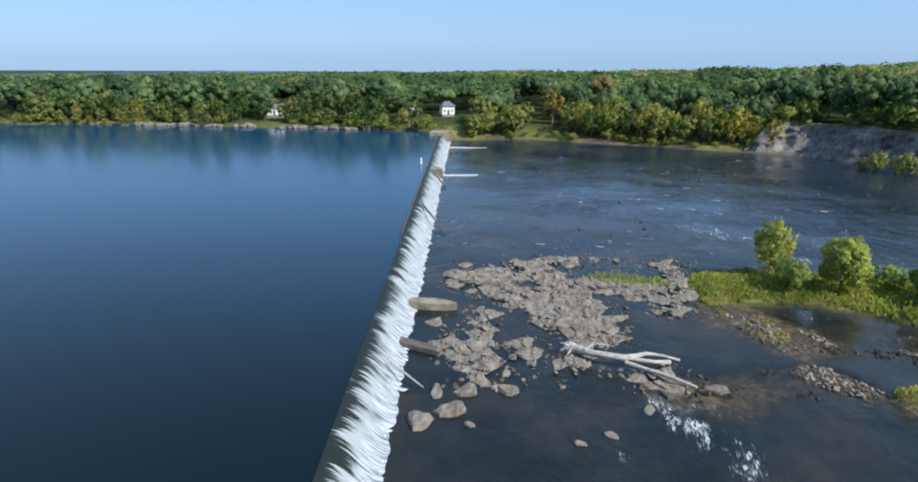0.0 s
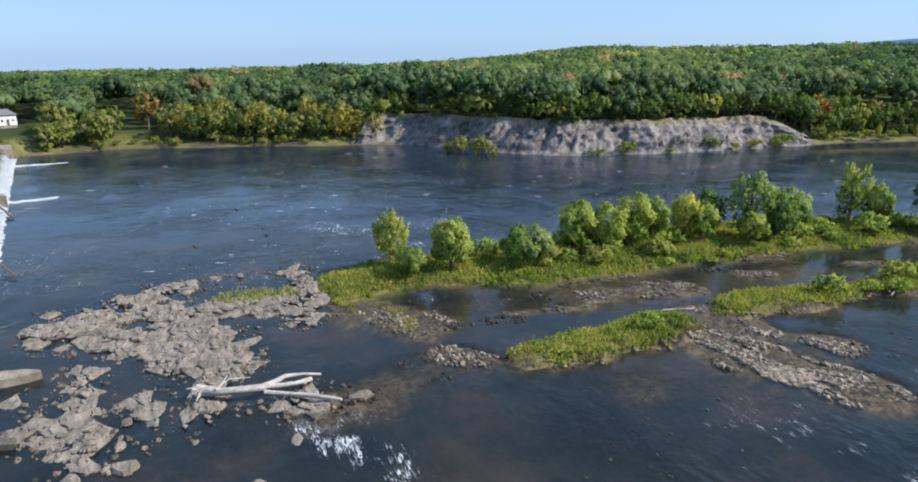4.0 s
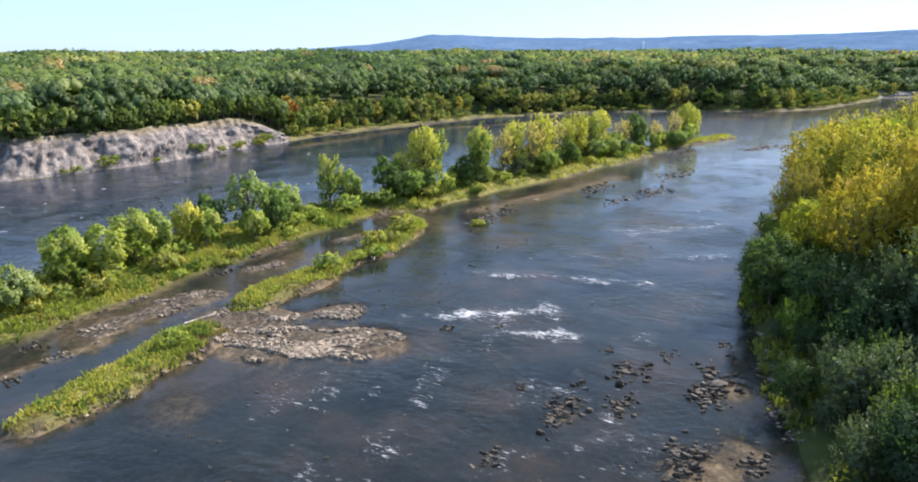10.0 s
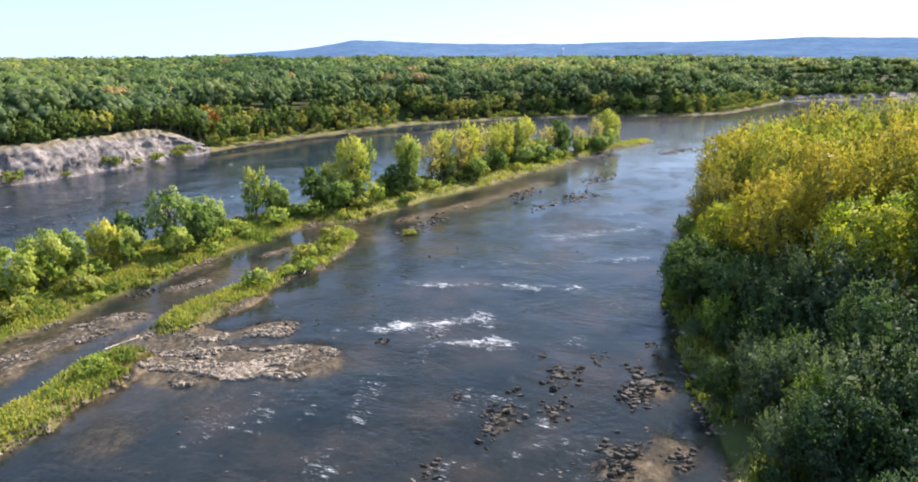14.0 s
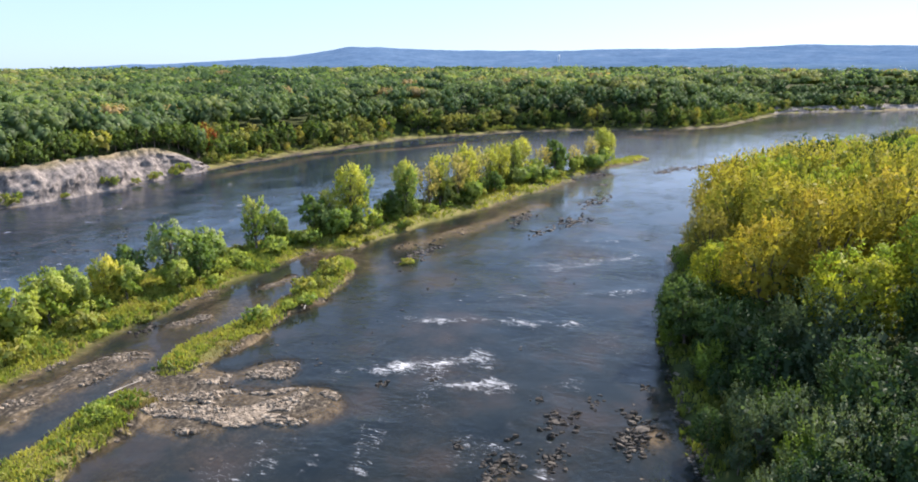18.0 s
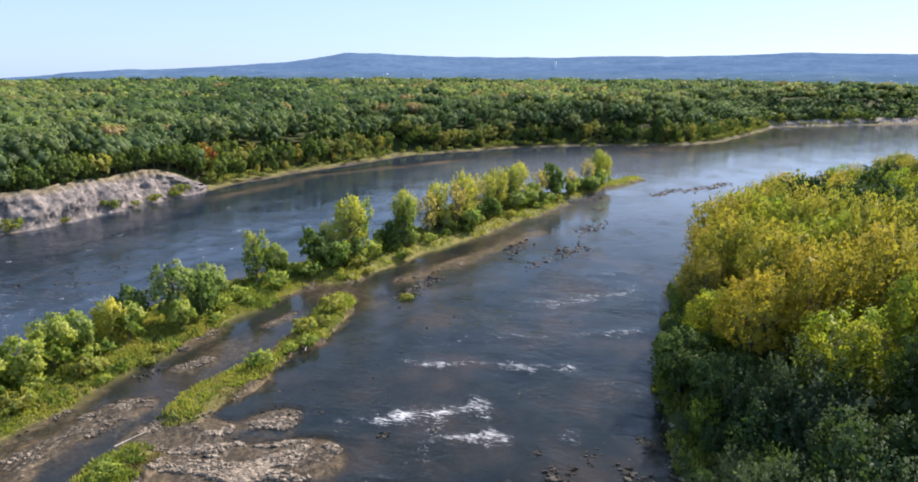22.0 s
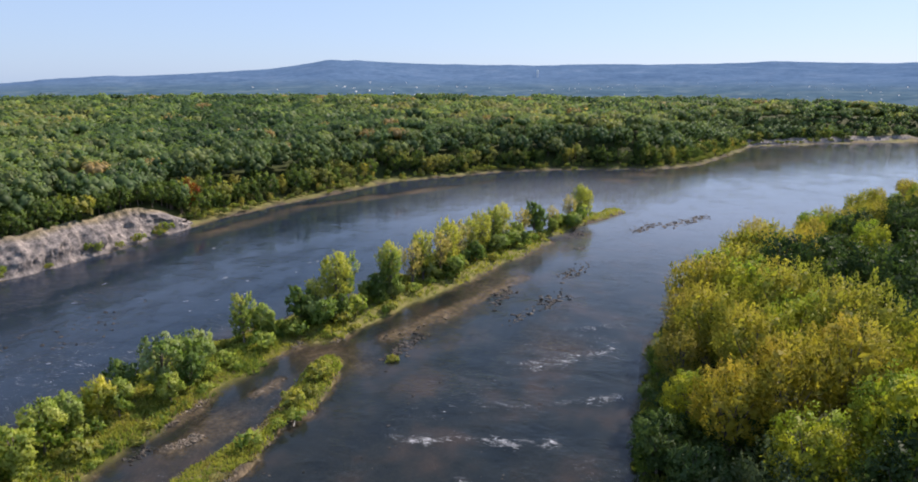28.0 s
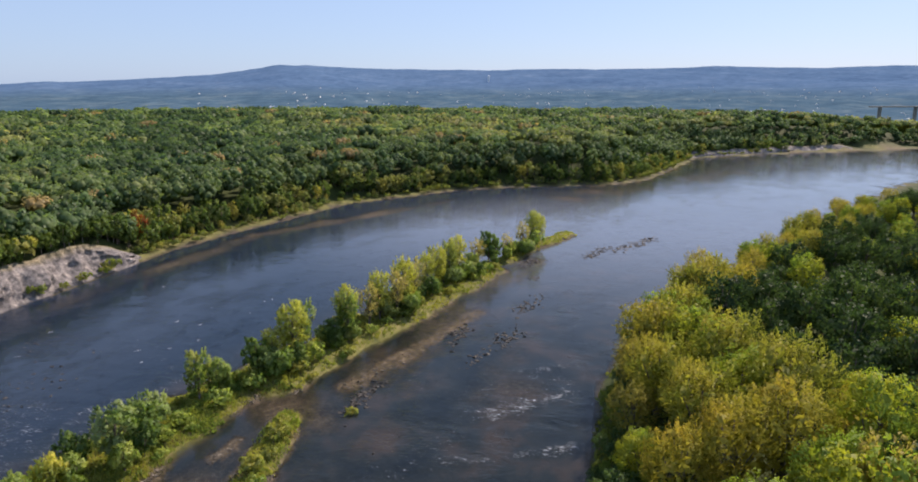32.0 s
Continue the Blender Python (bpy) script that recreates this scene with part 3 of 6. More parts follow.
# ---- builders ----
def thing(name, label, category, m=Matrix(), group=""):
    ob = new(name)
    ob.empty_display_size = 0.3
    ob.matrix_world = m
    return tagged(ob, label, category, group)


def part_np(name, V, F, mat, parent, label="", smooth_faces=False, tint=None, lean_to=None):
    ob = new(name, fast_mesh(name, V, F, [mat], smooth_faces, tint=tint, lean_to=lean_to))
    ob.parent = parent
    if label:
        ob["label"] = label
    return ob


def part(name, bm, mat, parent, label=""):
    me = bpy.data.meshes.new(name)
    bm.to_mesh(me)
    bm.free()
    me.materials.append(mat)
    ob = new(name, me)
    ob.parent = parent
    if label:
        ob["label"] = label
    return ob


def box(sx, sy, sz, m=Matrix(), bevel=0.02):
    bm = bmesh.new()
    bmesh.ops.create_cube(bm, size=1.0)
    bmesh.ops.scale(bm, vec=(sx, sy, sz), verts=bm.verts)
    if bevel:
        bmesh.ops.bevel(bm, geom=bm.edges[:], offset=bevel, segments=1, affect="EDGES")
    bmesh.ops.transform(bm, matrix=m, verts=bm.verts)
    return bm


def tube(paths, sides=8, seed=0, rough=0.12):
    """Tapered limbs in one mesh: each path a list of (x, y, z, radius)."""
    r = np.random.default_rng(seed)
    V, F, n = [], [], 0
    for path in paths:
        P = np.array(path, float)
        T = np.gradient(P[:, :3], axis=0)
        for k, (p, t) in enumerate(zip(P, T)):
            t = t / (np.linalg.norm(t) + 1e-9)
            a = np.cross(t, (0.3, 0.2, 1.0) if abs(t[2]) < 0.9 else (1, 0, 0))
            a /= np.linalg.norm(a)
            c = np.cross(t, a)
            for s in range(sides):
                an = 6.2832 * s / sides
                q = p[3] * (1 + r.uniform(-rough, rough))
                V.append(p[:3] + (a * math.cos(an) + c * math.sin(an)) * q)
            if k:
                for s in range(sides):
                    s2 = (s + 1) % sides
                    F.append((n + (k - 1) * sides + s, n + (k - 1) * sides + s2, n + k * sides + s2, n + k * sides + s))
        m = n + len(P) * sides
        for first in ((n, m - sides) if sides > 3 else ()):
            for s in range(1, sides - 2, 2):
                F.append((first, first + s, first + s + 1, first + s + 2))
        n = m
    return np.array(V), np.array(F)


# ---- far town, tower and bridge ----
def hill_place(yaw, r):
    i, j = int(round((70 - yaw) / 220 * 440)), int(round((r - 1050) / 3650 * 45))
    return float(hx_[j, i]), float(hy_[j, i]), float(hh[j, i])


rng = np.random.default_rng(404)
town_v, town_f = [], []
for k in range(180):
    yaw = rng.choice([rng.normal(-66.5, 3.5), rng.normal(-83, 3), rng.normal(-104, 4), rng.uniform(-110, -55)])
    x, y, z = hill_place(yaw, rng.uniform(1500, 3000))
    x, y = x + rng.normal(0, 10), y + rng.normal(0, 10)
    w, d, h = rng.uniform(1.8, 5.5), rng.uniform(1.6, 3.6), rng.uniform(0.8, 1.9)
    n = len(town_v)
    town_v += [(x + a * w, y + c * d, z + e) for e in (-8, h) for a, c in ((-1, -1), (1, -1), (1, 1), (-1, 1))]
    town_v += [(x - w, y, z + h * 1.5), (x + w, y, z + h * 1.5)]
    town_f += [(n, n + 1, n + 5, n + 4), (n + 1, n + 2, n + 6, n + 5), (n + 2, n + 3, n + 7, n + 6), (n + 3, n, n + 4, n + 7), (n + 4, n + 5, n + 9, n + 8), (n + 6, n + 7, n + 8, n + 9)]
town = new("far_town", fast_mesh("far_town", town_v, town_f, [WHITE]))
tagged(town, "pale far-off houses scattered over the plain", "houses", kind="stuff")
tx, ty, tz = hill_place(-79.7, 3300)
tower = thing("water_tower", "white tower standing far off on the plain", "tower", pose(tx, ty, tz))
V, F = tube([[(0, 0, -20, 3.6), (0, 0, 14, 3), (0, 0, 15, 5), (0, 0, 26, 6), (0, 0, 31, 4), (0, 0, 32, 0.6)]], 12, 1, 0)
part_np("shaft", V, F, WHITE, tower)
bridge = thing("bridge", "grey road bridge far down the river", "bridge", pose(1400, -537, 0, 0, 0, 21))
part("deck", box(10, 340, 2.0, pose(0, -100, 21), 0.2), CONCRETE, bridge)
for k in range(5):
    part("pier", box(6, 4, 40, pose(0, 50 - 75 * k, 0), 0.3), CONCRETE, bridge)


# ---- cliff ----
def resample(pts, step):
    P = np.array(pts, float)
    d = np.r_[0, np.cumsum(np.hypot(*np.diff(P, axis=0).T))]
    s = np.arange(0, d[-1], step)
    return s, np.interp(s, d, P[:, 0]), np.interp(s, d, P[:, 1])


def cliff_strip(name, shore, top, label, step=0.55, seed=3, cut=1.45):
    s, x, y = resample(shore, step)
    w = int(9 / step)
    k = np.ones(2 * w + 1) / (2 * w + 1)
    pad = lambda v: np.convolve(np.r_[np.full(w, v[0]), v, np.full(w, v[-1])], k, "valid")
    x, y = pad(x), pad(y)
    tx, ty = np.gradient(x), np.gradient(y)
    l = np.hypot(tx, ty)
    nx_, ny_ = -ty / l, tx / l
    u = np.linspace(0, 1.28, 34)
    S, U = np.meshgrid(s, u)
    up = np.minimum(U, 1)
    tilt = S - 4.5 * up
    gully = 1 - np.abs(fnoise(tilt, up * 3, 21, seed, 3) - 0.5) * 3.6
    fine = 1 - np.abs(fnoise(tilt, up * 4, 4.5, seed + 5) - 0.5) * 3
    ends = ss(0, 9, S) * ss(s[-1], s[-1] - 28, S)
    hgt = top * (0.78 + 0.42 * fnoise(S, S * 0, 22, seed + 9)) * (0.06 + 0.94 * ends)
    f = -0.6 + 1.3 * ss(0, 0.1, U) + 8.4 * up ** 1.1 + np.maximum(U - 1, 0) * 8 + cut * (-5.0 * (gully - 0.6) - 2.0 * (fine - 0.5) - 1.0 * (1 - np.abs(fnoise(tilt * 1.0, up * 9, 1.9, seed + 21, 2) - 0.5) * 3 - 0.5)) * np.sin(np.pi * np.clip(up, 0.04, 0.96)) ** 0.6
    z = -0.35 + hgt * np.minimum(up ** 0.85, 1) + 0.25 * (fine - 0.5) * (up > 0.05) - np.maximum(U - 1.0, 0) * 2.6
    V = np.stack([x[None] + nx_[None] * f, y[None] + ny_[None] * f, z], -1).reshape(-1, 3)
    cap = ss(0.72, 0.98, up + 0.35 * (fnoise(S, U * 8, 5, seed + 12) - 0.5))
    ob = new(name, fast_mesh(name, V, grid_faces(len(s), len(u)), [SHALE], True, floats={"cap": cap.ravel()}))
    return tagged(ob, label, "cliff", kind="structure")


cliff_strip("cliff", [(40, 211), (48, 208), (62, 203), (72, 188), (83, 174), (96, 163), (125, 158), (163, 156.5), (196, 156)], 9.6, "bare grey shale bluff along the far bank")
cliff_strip("cliff", [(560, -66), (580, -72), (612, -116), (645, -160), (690, -238)], 5.2, "distant grey shale bluff at the river bend", 1.2, 8, 0.8)

# ---- weir ----
def along(y, off, z):
    """A place by the weir: along its line, off metres downstream of the crest."""
    return (CREST(y) + off * 0.98, y + off * 0.2, z)


def sweep(profile, ys):
    V = [along(y, o, z) for y in ys for o, z in profile]
    return np.array(V), grid_faces(len(profile), len(ys))


ys = np.arange(-16, 212.1, 1.0)
V, F = sweep([(-1.3, -1.5), (-1.15, 2.3), (-0.8, 2.5), (-0.4, 2.52), (0.0, 2.4), (0.38, 2.2), (0.9, 1.7), (1.65, 0.85), (2.25, 0.1), (2.7, -0.6), (3.0, -1.4)], ys)
weir = new("weir", fast_mesh("weir", V, F, [WET_CONCRETE], True))
tagged(weir, "long low concrete overflow weir across the river", "weir", kind="structure")
FALL, nt, b = material("falling_water", 0.5, 0.12)
down = attr(nt, "down").outputs["Fac"]
side = attr(nt, "side").outputs["Fac"]
comb = nt.nodes.new("ShaderNodeCombineXYZ")
nt.links.new(side, comb.inputs[0])
nt.links.new(down, comb.inputs[1])
streak = noise_tex(nt, 3.2, 5, 0.65, vec=comb.outputs[0], stretch=(1, 0.12, 1))
broad = noise_tex(nt, 0.35, 3, 0.6, vec=comb.outputs[0], stretch=(1, 0.2, 1))
lip = maths(nt, "ADD", maths(nt, "MULTIPLY", streak, 0.5), maths(nt, "MULTIPLY", broad, 0.5))
thin = smooth(nt, maths(nt, "ADD", lip, maths(nt, "MULTIPLY", down, 0.1)), 0.53, 0.64)
white = smooth(nt, maths(nt, "ADD", down, maths(nt, "MULTIPLY", broad, 0.6)), 1.65, 2.35)
upper = mix(nt, thin, (0.018, 0.023, 0.02), (0.34, 0.37, 0.37))
lower = mix(nt, smooth(nt, streak, 0.36, 0.6), (0.12, 0.145, 0.165), (0.49, 0.51, 0.525))
nt.links.new(mix(nt, white, upper, lower), b.inputs["Base Color"])
bump(nt, b, streak, 0.5, 0.12)
ys = np.arange(-16, 212.1, 0.3)
prof = [(-0.35, 2.66), (0.0, 2.58), (0.3, 2.46), (0.6, 2.3), (0.9, 2.06), (1.12, 1.86), (1.5, 1.48), (1.95, 0.98), (2.32, 0.62), (2.7, 0.28), (3.0, 0.1), (3.35, 0.02)]
V, dn, sdv = [], [], []
lob = (fnoise(ys, ys * 0, 1.3, 7, 3) - 0.55) * 0.9
for y, k in zip(ys, lob):
    for i, (o, z) in enumerate(prof):
        q = (i / 11) ** 3
        V.append(along(y, o + k * q, z + 0.12 * abs(k) * q))
        dn.append(o)
        sdv.append(y)
fall = new("waterfall", fast_mesh("waterfall", V, grid_faces(len(prof), len(ys)), [FALL], True, floats={"down": dn, "side": sdv}))
tagged(fall, "white sheet of water spilling over the weir", "waterfall", kind="structure")
# spray and foam at the foot
SPRAY, nt, b = material("foam", 0.6, 0.3)
nt.links.new(ramp(nt, noise_tex(nt, 2.2, 5, 0.7), [(0.3, (0.3, 0.33, 0.36)), (0.6, (0.52, 0.53, 0.55))]), b.inputs["Base Color"])
bump(nt, b, noise_tex(nt, 3.0, 4, 0.7), 0.8, 0.1)
rng = np.random.default_rng(11)


def foam_patches(spots):
    """Low ragged mounds of broken water: x, y, length, width, turn, height."""
    VV, FF, n = [], [], 0
    for x, y, ln, wd, turn, hg in spots:
        k, rings = 12, 3
        c, s_ = math.cos(turn), math.sin(turn)
        rag = rng.uniform(0.55, 1.25, k)
        VV.append((x, y, hg))
        for q in range(1, rings + 1):
            for i in range(k):
                a = 6.2832 * i / k
                r = q / rings * (rag[i] if q > 1 else 1)
                px, py = math.cos(a) * ln * r, math.sin(a) * wd * r
                VV.append((x + px * c - py * s_, y + px * s_ + py * c, hg * (1 - (q / rings) ** 1.5) * rng.uniform(0.6, 1.1) - (0.05 if q == rings else 0) + 0.02))
        for i in range(k):
            j = (i + 1) % k
            FF.append((n, n + 1 + i, n + 1 + j, n + 1 + j))
            for q in range(rings - 1):
                a0, a1 = n + 1 + q * k, n + 1 + (q + 1) * k
                FF.append((a0 + i, a1 + i, a1 + j, a0 + j))
        n += 1 + rings * k
    return VV, FF


def foam_mesh(name, spots, label):
    VV, FF = foam_patches(spots)
    me = bpy.data.meshes.new(name)
    me.from_pydata(VV, [], [f if f[2] != f[3] else f[:3] for f in FF])
    me.materials.append(SPRAY)
    me.polygons.foreach_set("use_smooth", np.full(len(me.polygons), True))
    return tagged(new(name, me), label, "foam", kind="stuff")


spots = []
for y in np.arange(-10, 212, 0.8):
    o = 2.9 + max(0, rng.normal(-0.05, 0.2)) + 0.5 * (float(fnoise(y, 0.0, 5, 33)) - 0.5)
    X, Y, _ = along(y, o, 0)
    spots.append((X, Y, rng.uniform(0.3, 0.6), rng.uniform(0.25, 0.5), 0.2 + rng.normal(0, 0.6), rng.uniform(0.08, 0.2)))
for (jx, jy), ln in (((-38.4, 147.2), 8.5), ((-48.0, 197.6), 11.5)):
    for t in np.linspace(0, 1, 26):
        spots.append((jx + t * ln, jy + t * 2.2 + rng.normal(0, 0.5 * (0.4 + t)), rng.uniform(0.8, 1.7), rng.uniform(0.3, 0.7), 0.25, 0.22 * (1.2 - t)))
foam_mesh("weir_foam", spots, "ragged white foam along the foot of the weir")
spots = []
for _ in range(90):
    x, y = rng.uniform(-25, 170), rng.uniform(88, 205)
    if fnoise(x, y, 24, 71) > 0.47 and y + 0.35 * x < 215 and line_dist(x, y, FAR_SHORE) > 14:
        spots.append((x, y, rng.uniform(0.3, 1.1), rng.uniform(0.04, 0.1), rng.normal(-0.35, 0.25), 0.05))
foam_mesh("white_water", spots, "scattered white riffles on the river")


def slab_block(name, label, category, pts, z0, z1, mat, inset=0.12):
    """A flat-topped block on an outline, chamfered at its upper edge."""
    n = len(pts)
    P = np.array(pts, float)
    c = P.mean(0)
    bm = bmesh.new()
    lo = [bm.verts.new((*p, z0)) for p in P]
    mid = [bm.verts.new((*p, z1 - inset)) for p in P]
    top = [bm.verts.new((*(c + (p - c) * (1 - inset / np.linalg.norm(p - c))), z1)) for p in P]
    for a, b_ in ((lo, mid), (mid, top)):
        for i in range(n):
            bm.faces.new((a[i], a[(i + 1) % n], b_[(i + 1) % n], b_[i]))
    bm.faces.new(top)
    me = bpy.data.meshes.new(name)
    bm.to_mesh(me)
    bm.free()
    me.materials.append(mat)
    return tagged(new(name, me), label, category)


slab_block("buttress", "weathered concrete buttress below the weir, bleached top", "buttress", [(-20.8, 61.6), (-21.0, 63.0), (-18.4, 63.5), (-16.6, 63.1), (-15.4, 62.5), (-16.6, 62.0), (-18.2, 61.7)], -1.0, 0.9, CONCRETE)
slab_block("buttress", "dark wet concrete wall running out from the weir", "buttress", [(-19.6, 51.8), (-19.5, 53.2), (-15.0, 51.7), (-14.8, 50.6)], -1.0, 0.5, WOOD_DARK)
slab_block("buttress", "brown broken concrete pier beside a jet of water", "buttress", [(-41.4, 143.0), (-41.8, 146.2), (-39.2, 147.0), (-36.6, 143.6), (-36.4, 142.4)], -1.0, 2.4, CONCRETE)
slab_block("abutment", "concrete abutment at the end of the weir", "abutment", [(-56.5, 206.5), (-57.5, 214.5), (-52.0, 216.5), (-50.5, 207.5)], -1.0, 3.6, CONCRETE)
sticks = [(((-17.9, 45.4, 1.6, 0.11), (-16.2, 44.6, 1.0, 0.1), (-14.3, 43.8, 0.25, 0.07)), "thin grey pole lodged against the weir"),
          (((-31.2, 105.0, 2.5, 0.2), (-28.2, 100.2, 1.6, 0.17), (-24.6, 95.0, 0.3, 0.1)), "long grey log lying down the weir face"),
          (((-40.5, 143.5, 2.7, 0.22), (-37, 138.5, 1.6, 0.2), (-33.2, 132.0, 0.2, 0.13)), "brown log hanging over the weir")]
for k, (p, lab) in enumerate(sticks):
    V, F = tube([p], 7, 40 + k)
    tagged(new("log", fast_mesh("log", V, F, [WOOD_DARK if k else DRIFTWOOD])), lab, "log")
# boards along the far half of the crest
boards = thing("flashboard", "row of grey timber boards along the weir crest", "boards")
bm = box(0.12, 2.3, 0.34)
me = bpy.data.meshes.new("board")
bm.to_mesh(me)
bm.free()
me.materials.append(WOOD_DARK)
for k, y in enumerate(np.arange(84, 205, 2.45)):
    ob = new("board", me)
    X, Y, Z = along(y, -0.5, 2.78)
    ob.matrix_world = pose(X, Y, Z, 0, rng.normal(0, 3), 11.5 + rng.normal(0, 0.8))
    ob.parent = boards
buoy = thing("buoy", "white marker buoy floating above the weir", "buoy", pose(-43.1, 147.6, LEVEL))
V, F = tube([[(0, 0, -0.3, 0.16), (0, 0, 0.1, 0.2), (0, 0, 1.3, 0.19), (0, 0, 1.6, 0.1), (0, 0, 1.7, 0.03)]], 10, 1, 0)
part_np("body", V, F, WHITE, buoy)
V, F = tube([[(0, 0, -0.15, 0.34), (0, 0, 0.05, 0.42), (0, 0, 0.2, 0.34)]], 12, 1, 0)
part_np("float", V, F, METAL, buoy)


# ---- trees ----
def sprays(rng, centre, normal, size, jitter=0.6, stick=0.0, slimness=0.6):
    """Bent four-cornered sprays of leaves: one at each centre, roughly facing its normal."""
    n = len(centre)
    nrm = normal + rng.normal(0, jitter, (n, 3))
    nrm /= np.linalg.norm(nrm, axis=1)[:, None] + 1e-9
    u = np.cross(nrm, rng.normal(0, 1, (n, 3)))
    out = rng.random(n) < stick
    u[out] = (normal + (0, 0, 0.7) + rng.normal(0, 0.3, (n, 3)))[out]
    nrm[out] = np.cross(u[out], rng.normal(0, 1, (n, 3))[out])
    nrm *= np.where((nrm * (normal + (0, 0, 0.4))).sum(1) < 0, -1.0, 1.0)[:, None]
    nrm /= np.linalg.norm(nrm, axis=1)[:, None] + 1e-9
    u /= np.linalg.norm(u, axis=1)[:, None] + 1e-9
    v = np.cross(nrm, u)
    s = size * rng.uniform(0.55, 1.4, n)
    V = np.empty((n, 4, 3))
    slim = np.where(out, slimness, 1.0)
    s = s * np.where(out, 1.45 - 0.75 * slimness, 1.0)
    for k, (a, c) in enumerate(((-1, -0.2), (0.1, -0.75), (1, 0.15), (-0.15, 0.8))):
        ja, jc = rng.uniform(0.6, 1.35, n), rng.uniform(0.6, 1.35, n)
        V[:, k] = centre + u * (a * s * ja)[:, None] + v * (c * s * jc * slim)[:, None] - nrm * (s * (0.3 if k in (0, 2) else 0.0))[:, None]
    soft = nrm * 0.16 + normal / (np.linalg.norm(normal, axis=1)[:, None] + 1e-9)
    soft = np.where((soft * nrm).sum(1)[:, None] < 0.1, soft + nrm * 0.45, soft)
    soft /= np.linalg.norm(soft, axis=1)[:, None] + 1e-9
    return V.reshape(-1, 3), np.arange(n * 4).reshape(-1, 4), np.repeat(soft, 4, 0)


def sphere_dirs(rng, n, low=-0.35):
    d = rng.normal(0, 1, (n * 2 + 4, 3))
    d /= np.linalg.norm(d, axis=1)[:, None]
    return d[d[:, 2] > low][:n]


def buried(P, L, own, depth, tall):
    """Which points lie well inside another lobe of the crown."""
    k = np.zeros(len(P), bool)
    for q, (x, y, z, rr) in enumerate(L):
        if q != own:
            k |= np.hypot(np.hypot(P[:, 0] - x, P[:, 1] - y), (P[:, 2] - z) / tall) < rr * depth
    return k


def crown(rng, h, r, base, n, lobes=9, clumps=0, plume=1.0, low=-0.35):
    """Leaf centres and normals of an uneven crown: rounded lobes, each set with clumps of leaves."""
    C, N, L = [], [], []
    mid, half = (h + base) / 2, (h - base) / 2
    for k in range(lobes):
        a, t = k * 2.4 + rng.uniform(-0.5, 0.5), 1 - (1.92 if clumps else 1.7) * (k + rng.uniform(0.1, 0.9)) / lobes
        wide = (1 - abs(t) ** 2.7) ** 0.37 if t > 0 else math.sqrt(max(0.4 if clumps else 0.15, 1 - t * t))
        rr = r * (rng.uniform(0.29, 0.46) if clumps else rng.uniform(0.38, 0.56))
        out = wide * (r - rr * (1.08 if clumps else 0.9)) * rng.uniform(0.78, 1.06)
        L.append((math.cos(a) * out, math.sin(a) * out, mid + t * max(half - rr * (1.2 if clumps else 0.95) * plume, 0.3), rr))
    m = max(3, n // lobes)
    for k, (x, y, z, rr) in enumerate(L):
        c = np.array((x, y, z))
        if not clumps:
            d = sphere_dirs(rng, int(m * 1.5), low)
            P = c + d * rr * (1, 1, plume) * rng.uniform(0.88, 1.06, (len(d), 1))
            ok = ~buried(P, L, k, 0.86, plume)
            C.append(P[ok][:m])
            N.append(d[ok][:m])
            continue
        e_all = sphere_dirs(rng, clumps * 2, -0.55)
        P = c + e_all * rr * (1, 1, plume) * rng.uniform(0.74, 1.04, (len(e_all), 1))
        ok = ~buried(P, L, k, 0.84, plume)
        for e, cc in list(zip(e_all[ok], P[ok]))[:clumps]:
            d = sphere_dirs(rng, max(3, m // clumps), -0.9)
            q = rr * rng.uniform(0.24, 0.44)
            if plume > 1.18:
                axis = e * 0.55 + (0, 0, 0.9)
                axis = axis / np.linalg.norm(axis)
                s = rng.uniform(-0.7, 1.5, (len(d), 1))
                C.append(cc + axis * s * q * 1.5 + d * q * (0.95 - 0.45 * s) * rng.uniform(0.4, 0.9, (len(d), 1)))
            else:
                C.append(cc + d * q * (1, 1, 1.15 * plume) * rng.uniform(0.35, 1.1, (len(d), 1)))
            N.append(d * 0.6 + e * 0.9 + (0, 0, 0.15))
    C, N = np.vstack(C), np.vstack(N)
    whole = (C - (0, 0, mid)) / (r, r, max(half, 0.5))
    return C, N / (np.linalg.norm(N, axis=1)[:, None] + 1e-9) + whole * 0.4, L


def blobs(rng, L, seg, rings, tall=1.0):
    """Rough leafy masses inside the lobes of a crown: corners, faces, outward directions."""
    VV, BB, FF, n = [], [], [], 0
    a = np.arange(seg) / seg * 6.283
    for x, y, z, rr in L:
        for k in range(rings + 1):
            p = -1.1 + 2.5 * k / rings
            d = np.stack([np.cos(a + k * 0.4) * math.cos(p), np.sin(a + k * 0.4) * math.cos(p), np.full(seg, math.sin(p))], -1)
            VV.append(np.array((x, y, z)) + d * (rr, rr, rr * tall) * rng.uniform(0.8, 1.12, (seg, 1)))
            BB.append(d + (0, 0, 0.15))
            if k:
                for i in range(seg):
                    j = (i + 1) % seg
                    FF.append((n + (k - 1) * seg + i, n + (k - 1) * seg + j, n + k * seg + j, n + k * seg + i))
        n += (rings + 1) * seg
    return np.vstack(VV), np.array(FF), np.vstack(BB)


